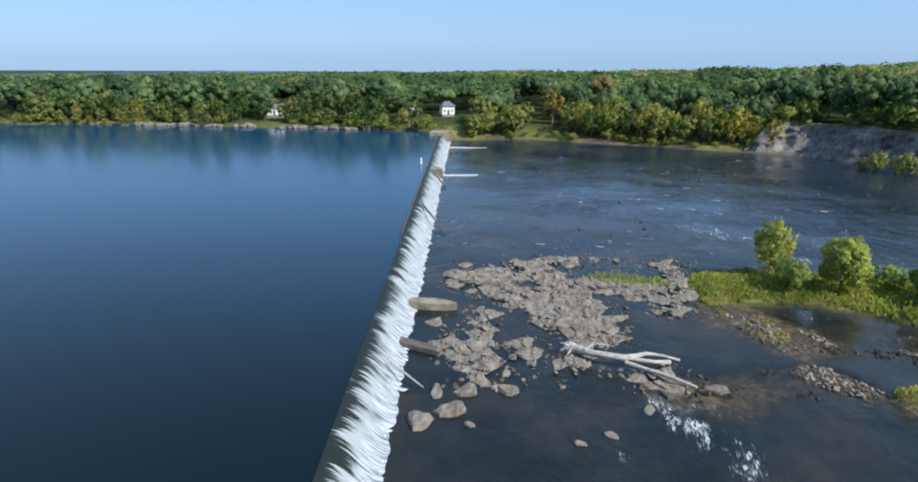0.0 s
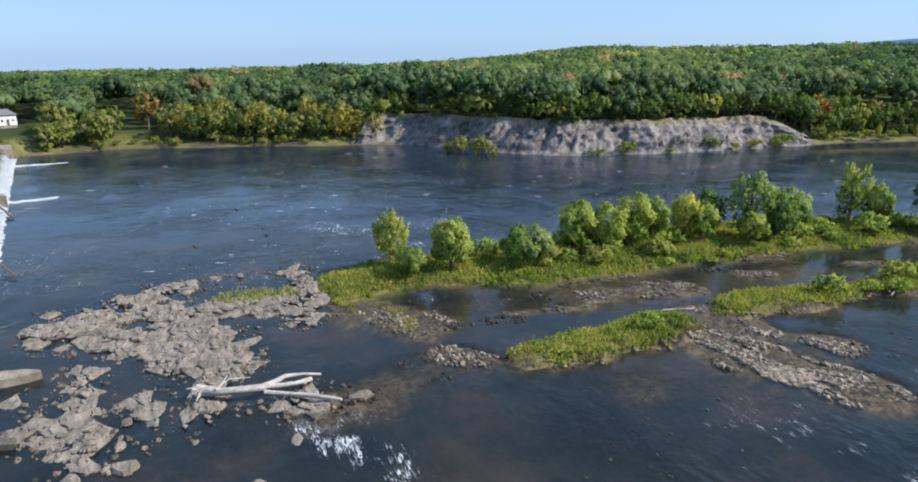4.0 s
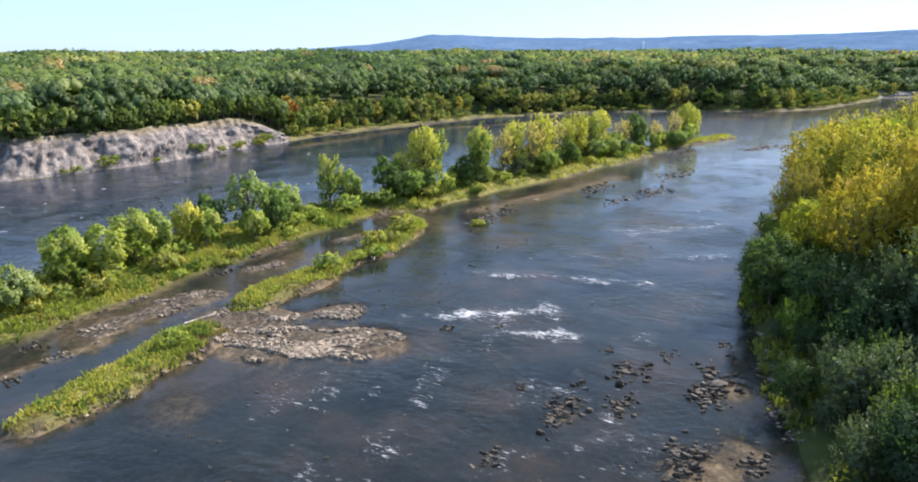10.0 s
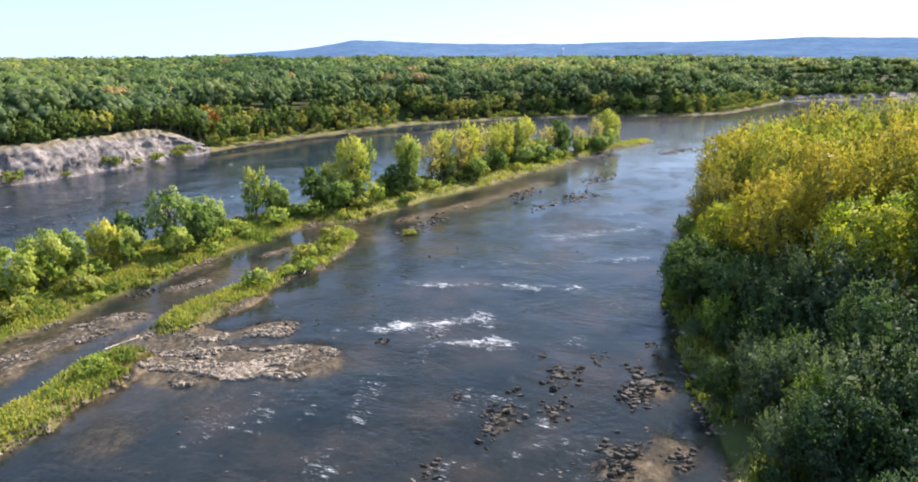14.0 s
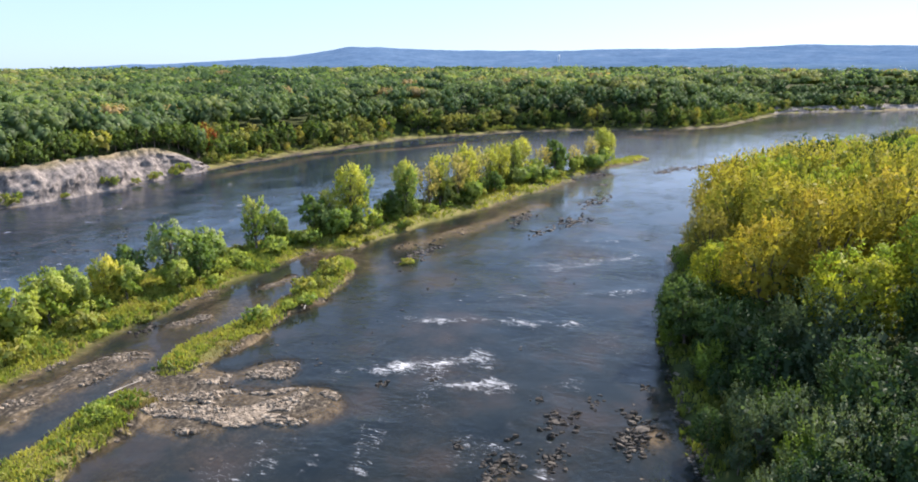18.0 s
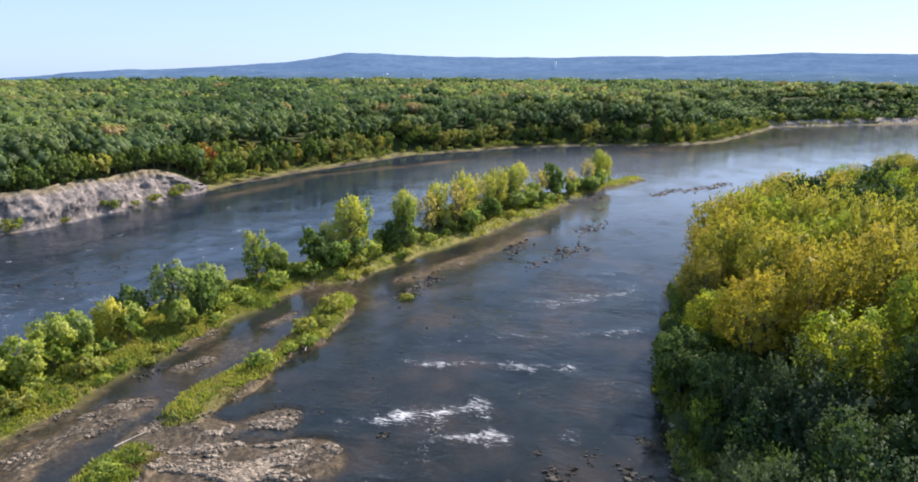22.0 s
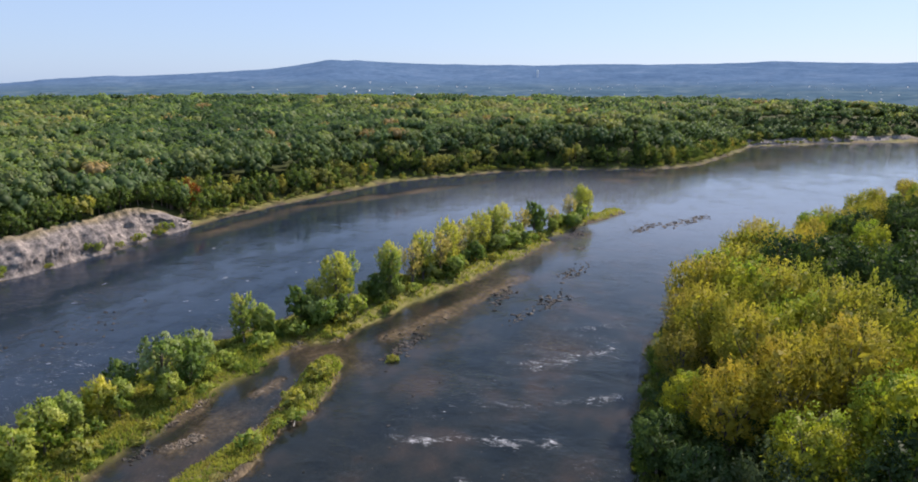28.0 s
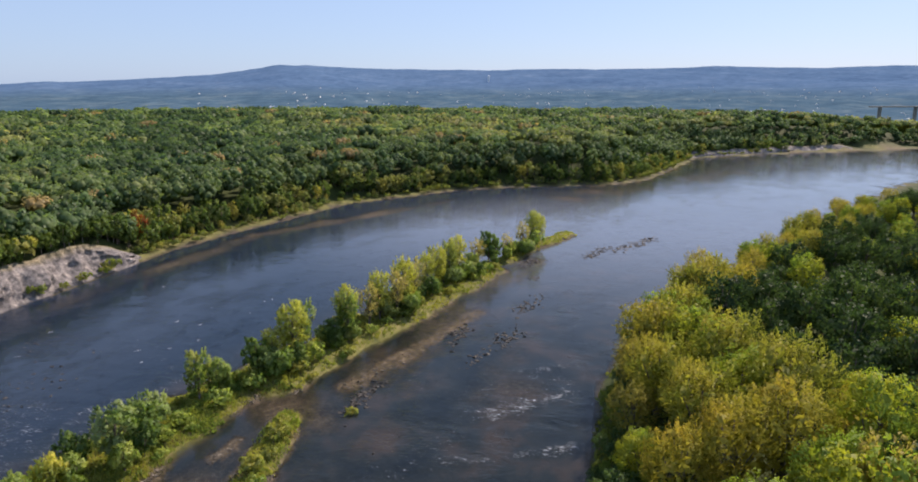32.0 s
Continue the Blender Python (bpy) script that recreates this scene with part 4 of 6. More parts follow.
def make_tree(name, label, seed, h, r, base, n, size, tint, lobes=10, clumps=14, plume=1.0, trunk=0.22, crown_label="", lean=0.0, group="", second=None):
    """A tree or bush: tapered trunk with limbs into the lobes, and a crown of leaf sprays."""
    rng = np.random.default_rng(seed)
    ob = thing(name, label, "bush" if h < 4.6 else "tree", group=group)
    C, N, L = crown(rng, h, r, base, n, lobes, clumps, plume)
    paths = [[(0, 0, -0.3, trunk * 1.3), (lean * 0.1, 0, h * 0.18, trunk), (lean * 0.3, 0.05, h * 0.45, trunk * 0.7), (lean * 0.5, 0, h * 0.8, trunk * 0.25)]]
    if h < 4.6:
        paths = []
    for x, y, z, rr in (L if n > 600 else L[::3]):
        z0 = max(0.05, min(h * 0.45, z * 0.45))
        paths.append([(lean * 0.2 * z0 / h, 0, z0, trunk * 0.5), (x * 0.45, y * 0.45, z0 + (z - z0) * 0.6, trunk * 0.33), (x * 0.95, y * 0.95, z + rr * 0.3, trunk * 0.1)])
    V, F = tube(paths, 5 if n > 3000 else 4 if n > 900 else 3, seed)
    part_np("trunk" if h >= 4.6 else "stem", V, F, BARK, ob, smooth_faces=True)
    V, F, B = sprays(rng, C, N, size, 0.4 if clumps else 0.28, (0.8 if plume > 1.18 else 0.5) if clumps else 0.15, 0.42 if plume > 1.18 else 0.6)
    T = np.repeat(np.array(tint)[None], len(C), 0) * rng.uniform(0.92, 1.08, (len(C), 1))
    if second is not None:
        k = fnoise(C[:, 0] * 1.0 + C[:, 2], C[:, 1] + C[:, 2] * 0.7, r * 1.3, seed, 2)
        w = ss(0.42, 0.62, k)[:, None]
        T = T * (1 - w) + np.array(second)[None] * w
    mean, T = T.mean(0)[None], np.repeat(T, 4, 0)
    if clumps:
        Ci, Ni = [], []
        for x, y, z, rr in L:
            d = sphere_dirs(rng, 22 if n > 2500 else 9, -0.8)
            Ci.append(np.array((x, y, z)) + d * rr * (1, 1, plume) * rng.uniform(0.35, 0.72, (len(d), 1)))
            Ni.append(d)
        cv, cf, cb = sprays(rng, np.vstack(Ci), np.vstack(Ni), r * 0.085, 0.5)
        F = np.vstack([F, cf + len(V)])
        V, B, T = np.vstack([V, cv]), np.vstack([B, cb]), np.vstack([T, np.repeat(mean, len(cv), 0)])
    if not clumps:
        cv, cf, cb = blobs(rng, [(x, y, z, rr * 0.66) for x, y, z, rr in L], 6, 3, plume)
        F = np.vstack([F, cf + len(V)])
        V, B, T = np.vstack([V, cv]), np.vstack([B, cb]), np.vstack([T, np.repeat(mean, len(cv), 0)])
    part_np("crown", V, F, LEAF, ob, crown_label, True, T, B)
    return ob


def plant(proto, x, y, turn, scale, first, tall=1.0):
    """Set the tree on the ground; the first one is the prototype itself."""
    m = pose(x, y, float(height(x, y)) - 0.05, 0, 0, turn)
    s = (scale, scale, scale * tall)
    if first:
        proto.matrix_world = m
        proto.scale = s
        return proto
    ob = copy_thing(proto, m)
    ob.scale = s
    return ob


GREEN, BRIGHT, OLIVE, YELLOW, GOLD, DARK, GREY = (0.19, 0.28, 0.065), (0.34, 0.395, 0.11), (0.38, 0.41, 0.12), (0.52, 0.49, 0.12), (0.52, 0.44, 0.17), (0.11, 0.18, 0.055), (0.28, 0.34, 0.15)
ISLE = "trees on the island"
KINDS = {
    "round": make_tree("maple_tree", "round bright green young tree on the grassy island", 1, 7.2, 3.0, 0.1, 7200, 0.18, BRIGHT, 17, 18, 1.1, 0.16, group=ISLE),
    "slim": make_tree("poplar_tree", "thin yellowing tree at the island shore", 2, 7.5, 2.5, 0.3, 3600, 0.19, YELLOW, 14, 14, 1.2, 0.13, group=ISLE, second=BRIGHT),
    "willow": make_tree("willow_bush", "spreading grey-green willow bush on the island", 3, 4.5, 3.2, 0.2, 2600, 0.19, GREY, 10, 14, 1.0, 0.1, group=ISLE, second=GREEN),
    "leafy": make_tree("maple_tree", "leafy green tree in the island thicket", 4, 8.0, 3.3, 0.2, 2700, 0.22, BRIGHT, 12, 14, 1.15, 0.18, group=ISLE, second=GREEN),
    "dark": make_tree("elm_tree", "dark green tree in the island thicket", 5, 8.5, 3.1, 0.3, 2000, 0.25, GREEN, 11, 14, 1.1, 0.18, group=ISLE, second=DARK),
    "big": make_tree("willow_tree", "tall rounded grey-green willow on the island", 6, 10.5, 3.7, 1.0, 2200, 0.26, GREY, 13, 14, 1.1, 0.25, group=ISLE, second=GREEN),
    "tall": make_tree("cottonwood_tree", "tall cottonwood turning yellow on the island", 7, 14.0, 3.5, 0.8, 2800, 0.24, YELLOW, 16, 14, 1.35, 0.28, group=ISLE, second=(0.44, 0.45, 0.1)),
    "tall_green": make_tree("cottonwood_tree", "tall green cottonwood on the island", 8, 13.2, 3.2, 0.6, 2600, 0.24, OLIVE, 14, 13, 1.35, 0.26, group=ISLE, second=GREEN),
    "thin": make_tree("cottonwood_tree", "sparse half-bare cottonwood with golden leaves", 9, 12.6, 3.3, 1.2, 1200, 0.25, GOLD, 14, 8, 1.25, 0.24, group=ISLE, second=(0.3, 0.27, 0.12)),
    "bush": make_tree("bush", "low green bush among the island weeds", 10, 2.4, 1.9, 0.05, 420, 0.2, GREEN, 8, 10, 0.9, 0.05, group="bushes on the bars", second=BRIGHT),
    "weed": make_tree("bush", "low yellow-green bush among the weeds", 11, 2.0, 1.8, 0.0, 420, 0.2, (0.25, 0.29, 0.075), 8, 10, 0.8, 0.04, group="bushes on the bars", second=(0.34, 0.32, 0.09)),
}
used = set()
rng = np.random.default_rng(21)


def put(kind, x, y, h):
    base_h = {"round": 7.2, "slim": 7.5, "willow": 4.5, "leafy": 8.0, "dark": 8.5, "big": 10.5, "tall": 13.0, "tall_green": 12.5, "thin": 12.0, "bush": 2.4, "weed": 2.0}[kind]
    s = h / base_h
    plant(KINDS[kind], x, y, rng.uniform(0, 360), s ** 0.8, kind not in used, s ** 0.2)
    used.add(kind)


for row in ((("slim", 21.6, 80.5, 7.6), ("leafy", 22.9, 75.2, 4.4), ("round", 28.6, 76.2, 7.3), ("willow", 38.8, 74.2, 5.8), ("bush", 34.5, 79, 3.2), ("leafy", 47.3, 76, 8.0), ("leafy", 52.4, 75.4, 7.6), ("dark", 50, 79, 7.6), ("leafy", 57.5, 77, 8.2)),
            (("leafy", 61.5, 78, 7.4), ("weed", 58, 72, 3.0), ("slim", 66.5, 76.5, 7.4), ("leafy", 68.5, 75.2, 6.4), ("dark", 73, 78.5, 7.6), ("big", 77, 74.5, 10.6), ("dark", 79.5, 71.5, 6.8), ("leafy", 74.5, 71, 5.2), ("willow", 86.5, 76, 7.0)),
            (("dark", 83, 73, 6.0), ("bush", 89, 72, 3.0), ("tall_green", 98.5, 74.5, 10.2), ("leafy", 102, 73, 7.4), ("bush", 97, 69.5, 3.8), ("bush", 104.5, 66.5, 3.4), ("dark", 109.5, 68.5, 9.2), ("tall", 113.5, 67, 9.0), ("bush", 110, 64.5, 4.2)),
            (("tall", 117.5, 64.5, 13.4), ("tall_green", 121.8, 64.5, 12.6), ("bush", 119, 60.5, 4.6), ("dark", 115, 62.5, 6.0), ("tall_green", 130.5, 57.5, 12.2), ("tall", 134.5, 59.5, 12.2), ("dark", 127.5, 60, 7.5), ("thin", 140.5, 56, 11.2), ("tall", 146.5, 55.5, 12.6)),
            (("thin", 150, 52, 12.2), ("tall", 155.8, 52, 13.8), ("leafy", 151, 49, 6.2), ("thin", 162, 51, 12.6), ("dark", 166, 47, 6.4), ("tall", 170, 50, 11.6), ("tall", 176, 48.5, 12.4), ("tall_green", 183, 46.5, 12.4), ("tall", 189, 45.5, 12.6)),
            (("leafy", 195, 42, 6.5), ("thin", 200, 41, 9.4), ("dark", 206, 38.5, 12.2), ("dark", 209.5, 37.5, 9.2), ("thin", 216, 34, 8.4), ("leafy", 221, 32, 5.2), ("thin", 228, 30, 10.4), ("tall", 237, 27.3, 12.8), ("tall", 241.5, 25.6, 10.6)),
            (("bush", 67.3, 51.8, 2.7), ("bush", 73.3, 51.0, 1.6), ("weed", 79.2, 52.3, 2.8), ("bush", 76.4, 50.0, 2.2), ("weed", 89.2, 53.2, 3.0), ("weed", 93.5, 54.5, 1.9), ("bush", 41.2, 51.0, 2.1), ("weed", 101.3, 44.9, 1.7), ("weed", 83.5, 51.6, 1.8))):
    for q in row:
        put(*q)
for _ in range(150):
    pts = BARS[0][0] if rng.random() < 0.5 else BARS[2][0]
    k, t = rng.integers(0, len(pts) - 1), rng.random()
    x = pts[k][0] * (1 - t) + pts[k + 1][0] * t + rng.normal(0, 2)
    y = pts[k][1] * (1 - t) + pts[k + 1][1] * t + rng.normal(0, 3.6)
    if grassy(x, y) > 0.5 and x > 40:
        put("bush" if rng.random() < 0.55 else "weed", x, y, rng.uniform(1.0, 2.9))

for _ in range(46):
    t = rng.random()
    x, y = 106 + t * 136, 67.5 - t * 43 + rng.normal(0, 2.2)
    if grassy(x, y) > 0.3:
        put(str(rng.choice(["leafy", "dark", "willow", "bush"])), x, y, rng.uniform(2.5, 6.5))

# near bank: tall yellowing trees over dark green thicket
BANK = "trees on the near bank"
def tall_kinds(N0, S0):
    return [make_tree("locust_tree", "tall yellow-green locust on the near bank", 30, 17.5, 5.4, 4.0, N0, S0, (0.35, 0.315, 0.06), 18, 20, 1.25, 0.34, group=BANK, second=(0.26, 0.275, 0.05)),
        make_tree("locust_tree", "tall golden locust with dark limbs", 31, 18.5, 5.6, 5.0, N0, S0, (0.38, 0.305, 0.06), 18, 20, 1.25, 0.36, group=BANK, second=(0.33, 0.3, 0.055)),
        make_tree("locust_tree", "olive locust with thinning leaves and dark limbs", 32, 17.0, 5.2, 4.5, int(N0 * 0.7), S0, (0.34, 0.285, 0.07), 17, 18, 1.2, 0.36, group=BANK, second=(0.4, 0.35, 0.055)),
        make_tree("maple_tree", "lush green maple on the near bank", 33, 16.0, 5.0, 2.2, N0, S0, (0.2, 0.28, 0.045), 17, 16, 1.1, 0.32, group=BANK, second=(0.32, 0.34, 0.045)),
        make_tree("maple_tree", "dark green maple on the near bank", 34, 17.0, 5.6, 2.5, N0, S0, (0.036, 0.07, 0.026), 15, 16, 1.1, 0.34, group=BANK, second=(0.06, 0.1, 0.034))]


def low_kinds(N0, S0):
    return [make_tree("elder_tree", "dark green understorey tree on the near bank", 35, 8.0, 3.6, 0.3, N0, S0, (0.075, 0.13, 0.05), 12, 18, 1.0, 0.14, group=BANK, second=(0.11, 0.17, 0.06)),
       make_tree("elder_tree", "grey-green understorey tree on the near bank", 36, 7.0, 3.3, 0.2, N0, S0, (0.14, 0.2, 0.1), 11, 18, 1.05, 0.12, group=BANK, second=(0.056, 0.099, 0.028)),
       make_tree("sapling_tree", "light green sapling at the water's edge", 37, 5.5, 2.2, 0.2, int(N0 * 0.6), S0, (0.2, 0.28, 0.055), 9, 14, 1.2, 0.08, group=BANK, second=GREEN)]


TALL, LOW, TALL_FAR, LOW_FAR = tall_kinds(9500, 0.15), low_kinds(4200, 0.125), tall_kinds(3200, 0.25), low_kinds(1300, 0.21)
THICKET = [make_tree("willow_tree", "dense dark green willow of the bank thicket", 41, 9.0, 3.9, 0.2, 6400, 0.115, (0.04, 0.08, 0.035), 15, 16, 1.1, 0.14, group=BANK, second=(0.06, 0.11, 0.04)),
           make_tree("willow_tree", "grey-green feathery willow of the bank thicket", 42, 8.0, 3.6, 0.2, 6000, 0.11, (0.1, 0.145, 0.085), 15, 16, 1.22, 0.12, group=BANK, second=(0.06, 0.1, 0.055)),
           make_tree("elder_tree", "fresh green young tree of the bank thicket", 43, 8.5, 3.4, 0.2, 5200, 0.115, (0.12, 0.19, 0.045), 13, 16, 1.2, 0.12, group=BANK, second=(0.06, 0.11, 0.035))]
bank_used = set()


def bank_plant(proto, x, y, h, base_h):
    s = h / base_h
    plant(proto, x, y, rng.uniform(0, 360), s, id(proto) not in bank_used)
    bank_used.add(id(proto))


HT = {id(t): h for t, h in zip(TALL + LOW + TALL_FAR + LOW_FAR, (17.5, 18.5, 17.0, 16.0, 17.0, 8.0, 7.0, 5.5) * 2)}
HT.update({id(t): h for t, h in zip(THICKET, (9.0, 8.0, 8.5))})
GROVE = [(77, -10, 1, 16.5), (103, -9, 0, 19.0), (90, -14, 0, 20.0), (68, -17, 3, 16.5), (84, -5.5, 3, 12.5), (96, -5, 2, 14.0), (72, -26, 3, 19.5), (82, -23, 1, 20.5), (94, -26, 0, 22.5), (106, -20, 0, 22.0), (62, -24, 4, 18.0), (60, -33, 4, 19.0), (71, -36, 4, 20.0), (83, -34, 3, 22.0), (52, -28, 4, 16.5), (112, -6, 2, 15.0)]
for x, y, k, h in GROVE:
    bank_plant(TALL[k], x, y, h, HT[id(TALL[k])])
for x, y, k, h in ((77, -2.0, 0, 9.0), (81, -3.2, 0, 8.0), (66.5, -4.4, 2, 5.5), (71, -6, 0, 9.5), (69, -9, 1, 8.5)):
    bank_plant(LOW[k], x, y, h, HT[id(LOW[k])])
spots = []
for x0 in np.arange(34, 330, 7.8):
    for y0 in np.arange(-150, 6, 7.8):
        x, y = x0 + rng.uniform(-2.8, 2.8), y0 + rng.uniform(-2.8, 2.8)
        n = float(bank(x, y, NEAR_SHORE, NEAR_LAND))
        reach = 21 if x < 60 else 52 if x < 90 else 58 if x < 120 else 64
        if (1.2 if x < 110 else 3.2) < n < reach and min(math.hypot(x - g[0], y - g[1]) for g in GROVE) > 5.5:
            spots.append((x, y, n))
for x, y, n in spots:
    if x < 70 and n < 24:
        t = THICKET[int(rng.choice([0, 1, 2], p=[0.5, 0.25, 0.25]))]
        bank_plant(t, x, y, min(3.6 + 0.55 * n, 12) * rng.uniform(0.85, 1.15), HT[id(t)])
        continue
    tall, low = (TALL, LOW) if x < 105 and n < 26 else (TALL_FAR, LOW_FAR)
    if n < (9.5 if x < 100 else 6.5) or (x < 66 and n < 14):
        if rng.random() < (0.9 if x < 130 else 0.55):
            t = low[0] if rng.random() < 0.5 else low[1] if rng.random() < 0.55 else low[2]
            bank_plant(t, x, y, rng.uniform(5.5, 9.5) * (0.65 if n < 3 else 1.0) * (0.85 if x < 45 else 1), HT[id(t)])
        if 6.0 < n and x > 72 and rng.random() < 0.5:
            t = tall[int(rng.choice([0, 1, 2, 3], p=[0.35, 0.25, 0.2, 0.2]))]
            bank_plant(t, x, y, rng.uniform(13, 17), HT[id(t)])
    elif rng.random() < 0.72:
        deep = np.maximum(np.maximum(ss(22, 29, n) * ss(92, 106, x), 0.1), 0.95 * ss(74, 67, x))
        if rng.random() < deep * 0.95:
            t = tall[4] if rng.random() < (0.9 if x > 100 else 0.5) else tall[3]
        else:
            t = tall[int(rng.choice([0, 1, 2, 3], p=[0.36, 0.22, 0.2, 0.22]))]
        lift = 1.06 if t is tall[4] and x > 120 else 1.0
        bank_plant(t, x, y, lift * rng.uniform(11.5, 19.5) * (0.8 if x < 60 else 1.0 + 0.12 * (n > 16) if x < 140 else 0.85 if x < 210 else 0.72), HT[id(t)])

for x0 in np.arange(37, 150, 4.4):
    for n0 in (2.0, 5.2, 9.0, 13.0):
        x, y = x0 + rng.uniform(-1.7, 1.7), float(np.interp(x0, [p[0] for p in NEAR_SHORE[:16]], [p[1] for p in NEAR_SHORE[:16]])) - n0 + rng.uniform(-1, 1)
        if rng.random() < (0.62 if n0 < 9 else 0.7 if x < 72 else 0.25):
            low = THICKET if x < 70 else LOW if x < 92 else LOW_FAR
            t = low[int(rng.choice([0, 1, 2], p=[0.35, 0.35, 0.3] if n0 < 5 else [0.5, 0.5, 0.0]))]
            bank_plant(t, x, y, (2.2 + 0.62 * n0) * rng.uniform(0.8, 1.25) * (0.85 if x < 46 else 1.0), HT[id(t)])

for t in TALL + LOW + TALL_FAR + LOW_FAR + THICKET:
    if id(t) not in bank_used:
        for c in list(t.children):
            bpy.data.objects.remove(c)
        bpy.data.objects.remove(t)

# far woods: one mass of many crowns
rng = np.random.default_rng(5)


def scatter(step, keep):
    x, y = np.meshgrid(np.arange(-900, 1020, step), np.arange(-500, 1000, step))
    x = (x + rng.uniform(-0.45, 0.45, x.shape) * step).ravel()
    y = (y + rng.uniform(-0.45, 0.45, y.shape) * step).ravel()
    k = keep(x, y)
    return x[k], y[k]


SIGHTS = [(-62.5, 258, 7.0), (-130, 240, 1.2)]      # open ground before the houses


def in_sight(x, y):
    k = np.zeros(np.shape(x), bool)
    for hx, hy0, w in SIGHTS:
        k |= (x > -71) & (x < -46) & (y > 236) & (y < 265)
        k |= (abs(x + 0.75 - (y + 4.7) * (hx + 0.75) / (hy0 + 4.7)) < w) & (y < hy0 + 7) & (x < -40)
    return k


def wood_zone(lo, hi, rlo, rhi):
    def keep(x, y):
        f, r = bank(x, y, FAR_SHORE, FAR_LAND), np.hypot(x, y)
        yaw = np.degrees(np.arctan2(-x, y))
        cl = ((x > 50) & (x < 196) & (y > 100)) | ((x > 500) & (x < 700))
        first = np.where(cl, 9.5, np.where(x < 60, 16, 15))
        return (f > first) & (f >= lo) & (f < hi) & (r >= rlo) & (r < np.where(yaw < -84, rhi * 1.25, rhi)) & (yaw < 50) & (yaw > -118) & ~in_sight(x, y) & ~((abs(x + 18) < 8) & (y < 250))
    return keep


# Leaf tints of the far woods, blue raised to paint in distance haze
PALETTE = np.array([(0.068, 0.118, 0.054), (0.11, 0.17, 0.072), (0.155, 0.215, 0.085), (0.21, 0.25, 0.1), (0.28, 0.28, 0.11), (0.31, 0.285, 0.125), (0.33, 0.235, 0.115)])


def woods(name, label, zones):
    VV, TT, BB, FF, count = [], [], [], [], 0
    for (step, lo, hi, rlo, rhi, n, size, lobes, h0, h1) in zones:
        xs, ys_ = scatter(step, wood_zone(lo, hi, rlo, rhi))
        zs = height(xs, ys_)
        patch = fnoise(xs, ys_, 90, 101)
        fine_patch = fnoise(xs, ys_, 38, 103)
        f_all = bank(xs, ys_, FAR_SHORE, FAR_LAND)
        for x, y, z, q, w, f0 in zip(xs, ys_, zs, patch, fine_patch, f_all):
            h = rng.uniform(h0, h1) * (0.78 + 0.44 * float(w))
            r = rng.uniform(0.55, 0.86) * step
            front = f0 < 30
            C, N, L = crown(rng, h, r, h * (0.1 if front else 0.5), n, lobes, low=-0.4 if front else -0.1)
            v, f, bn = sprays(rng, C + (x, y, z), N, size, 0.3)
            pick = 5.8 if rng.random() < 0.03 else np.clip(rng.normal(1.0 + 6.0 * (q - 0.45), 0.95), 0, 6)
            if front:
                pick = np.clip(rng.normal(0.7 if 55 < x < 210 else 1.2, 0.6), 0, 6)
            i = int(min(5, pick))
            c = PALETTE[i] * (1 - (pick - i)) + PALETTE[i + 1] * (pick - i)
            cv, cf, cb = blobs(rng, [(x + a, y + b_, z + e, g * 0.68) for a, b_, e, g in L], 5, 2)
            FF.append(np.arange(len(v)).reshape(-1, 4) + count)
            FF.append(cf + count + len(v))
            count += len(v) + len(cv)
            VV += [v, cv]
            BB += [bn, cb]
            TT.append(np.repeat(c[None] * rng.uniform(0.75, 1.25), len(v) + len(cv), 0))
    V = np.vstack(VV)
    ob = new(name, fast_mesh(name, V, np.vstack(FF), [LEAF], True, tint=np.vstack(TT), lean_to=np.vstack(BB)))
    return tagged(ob, label, "woods", kind="stuff")


woods("far_woods", "dense green and yellowing woods beyond the river", [
    (8.4, 0, 40, 0, 520, 170, 0.53, 10, 10.5, 17), (9.5, 40, 1e9, 0, 430, 64, 0.86, 7, 11, 16.5), (11.5, 40, 1e9, 430, 800, 30, 1.4, 5, 11, 16.5), (8.0, 0, 40, 520, 900, 50, 0.95, 5, 9, 15)])

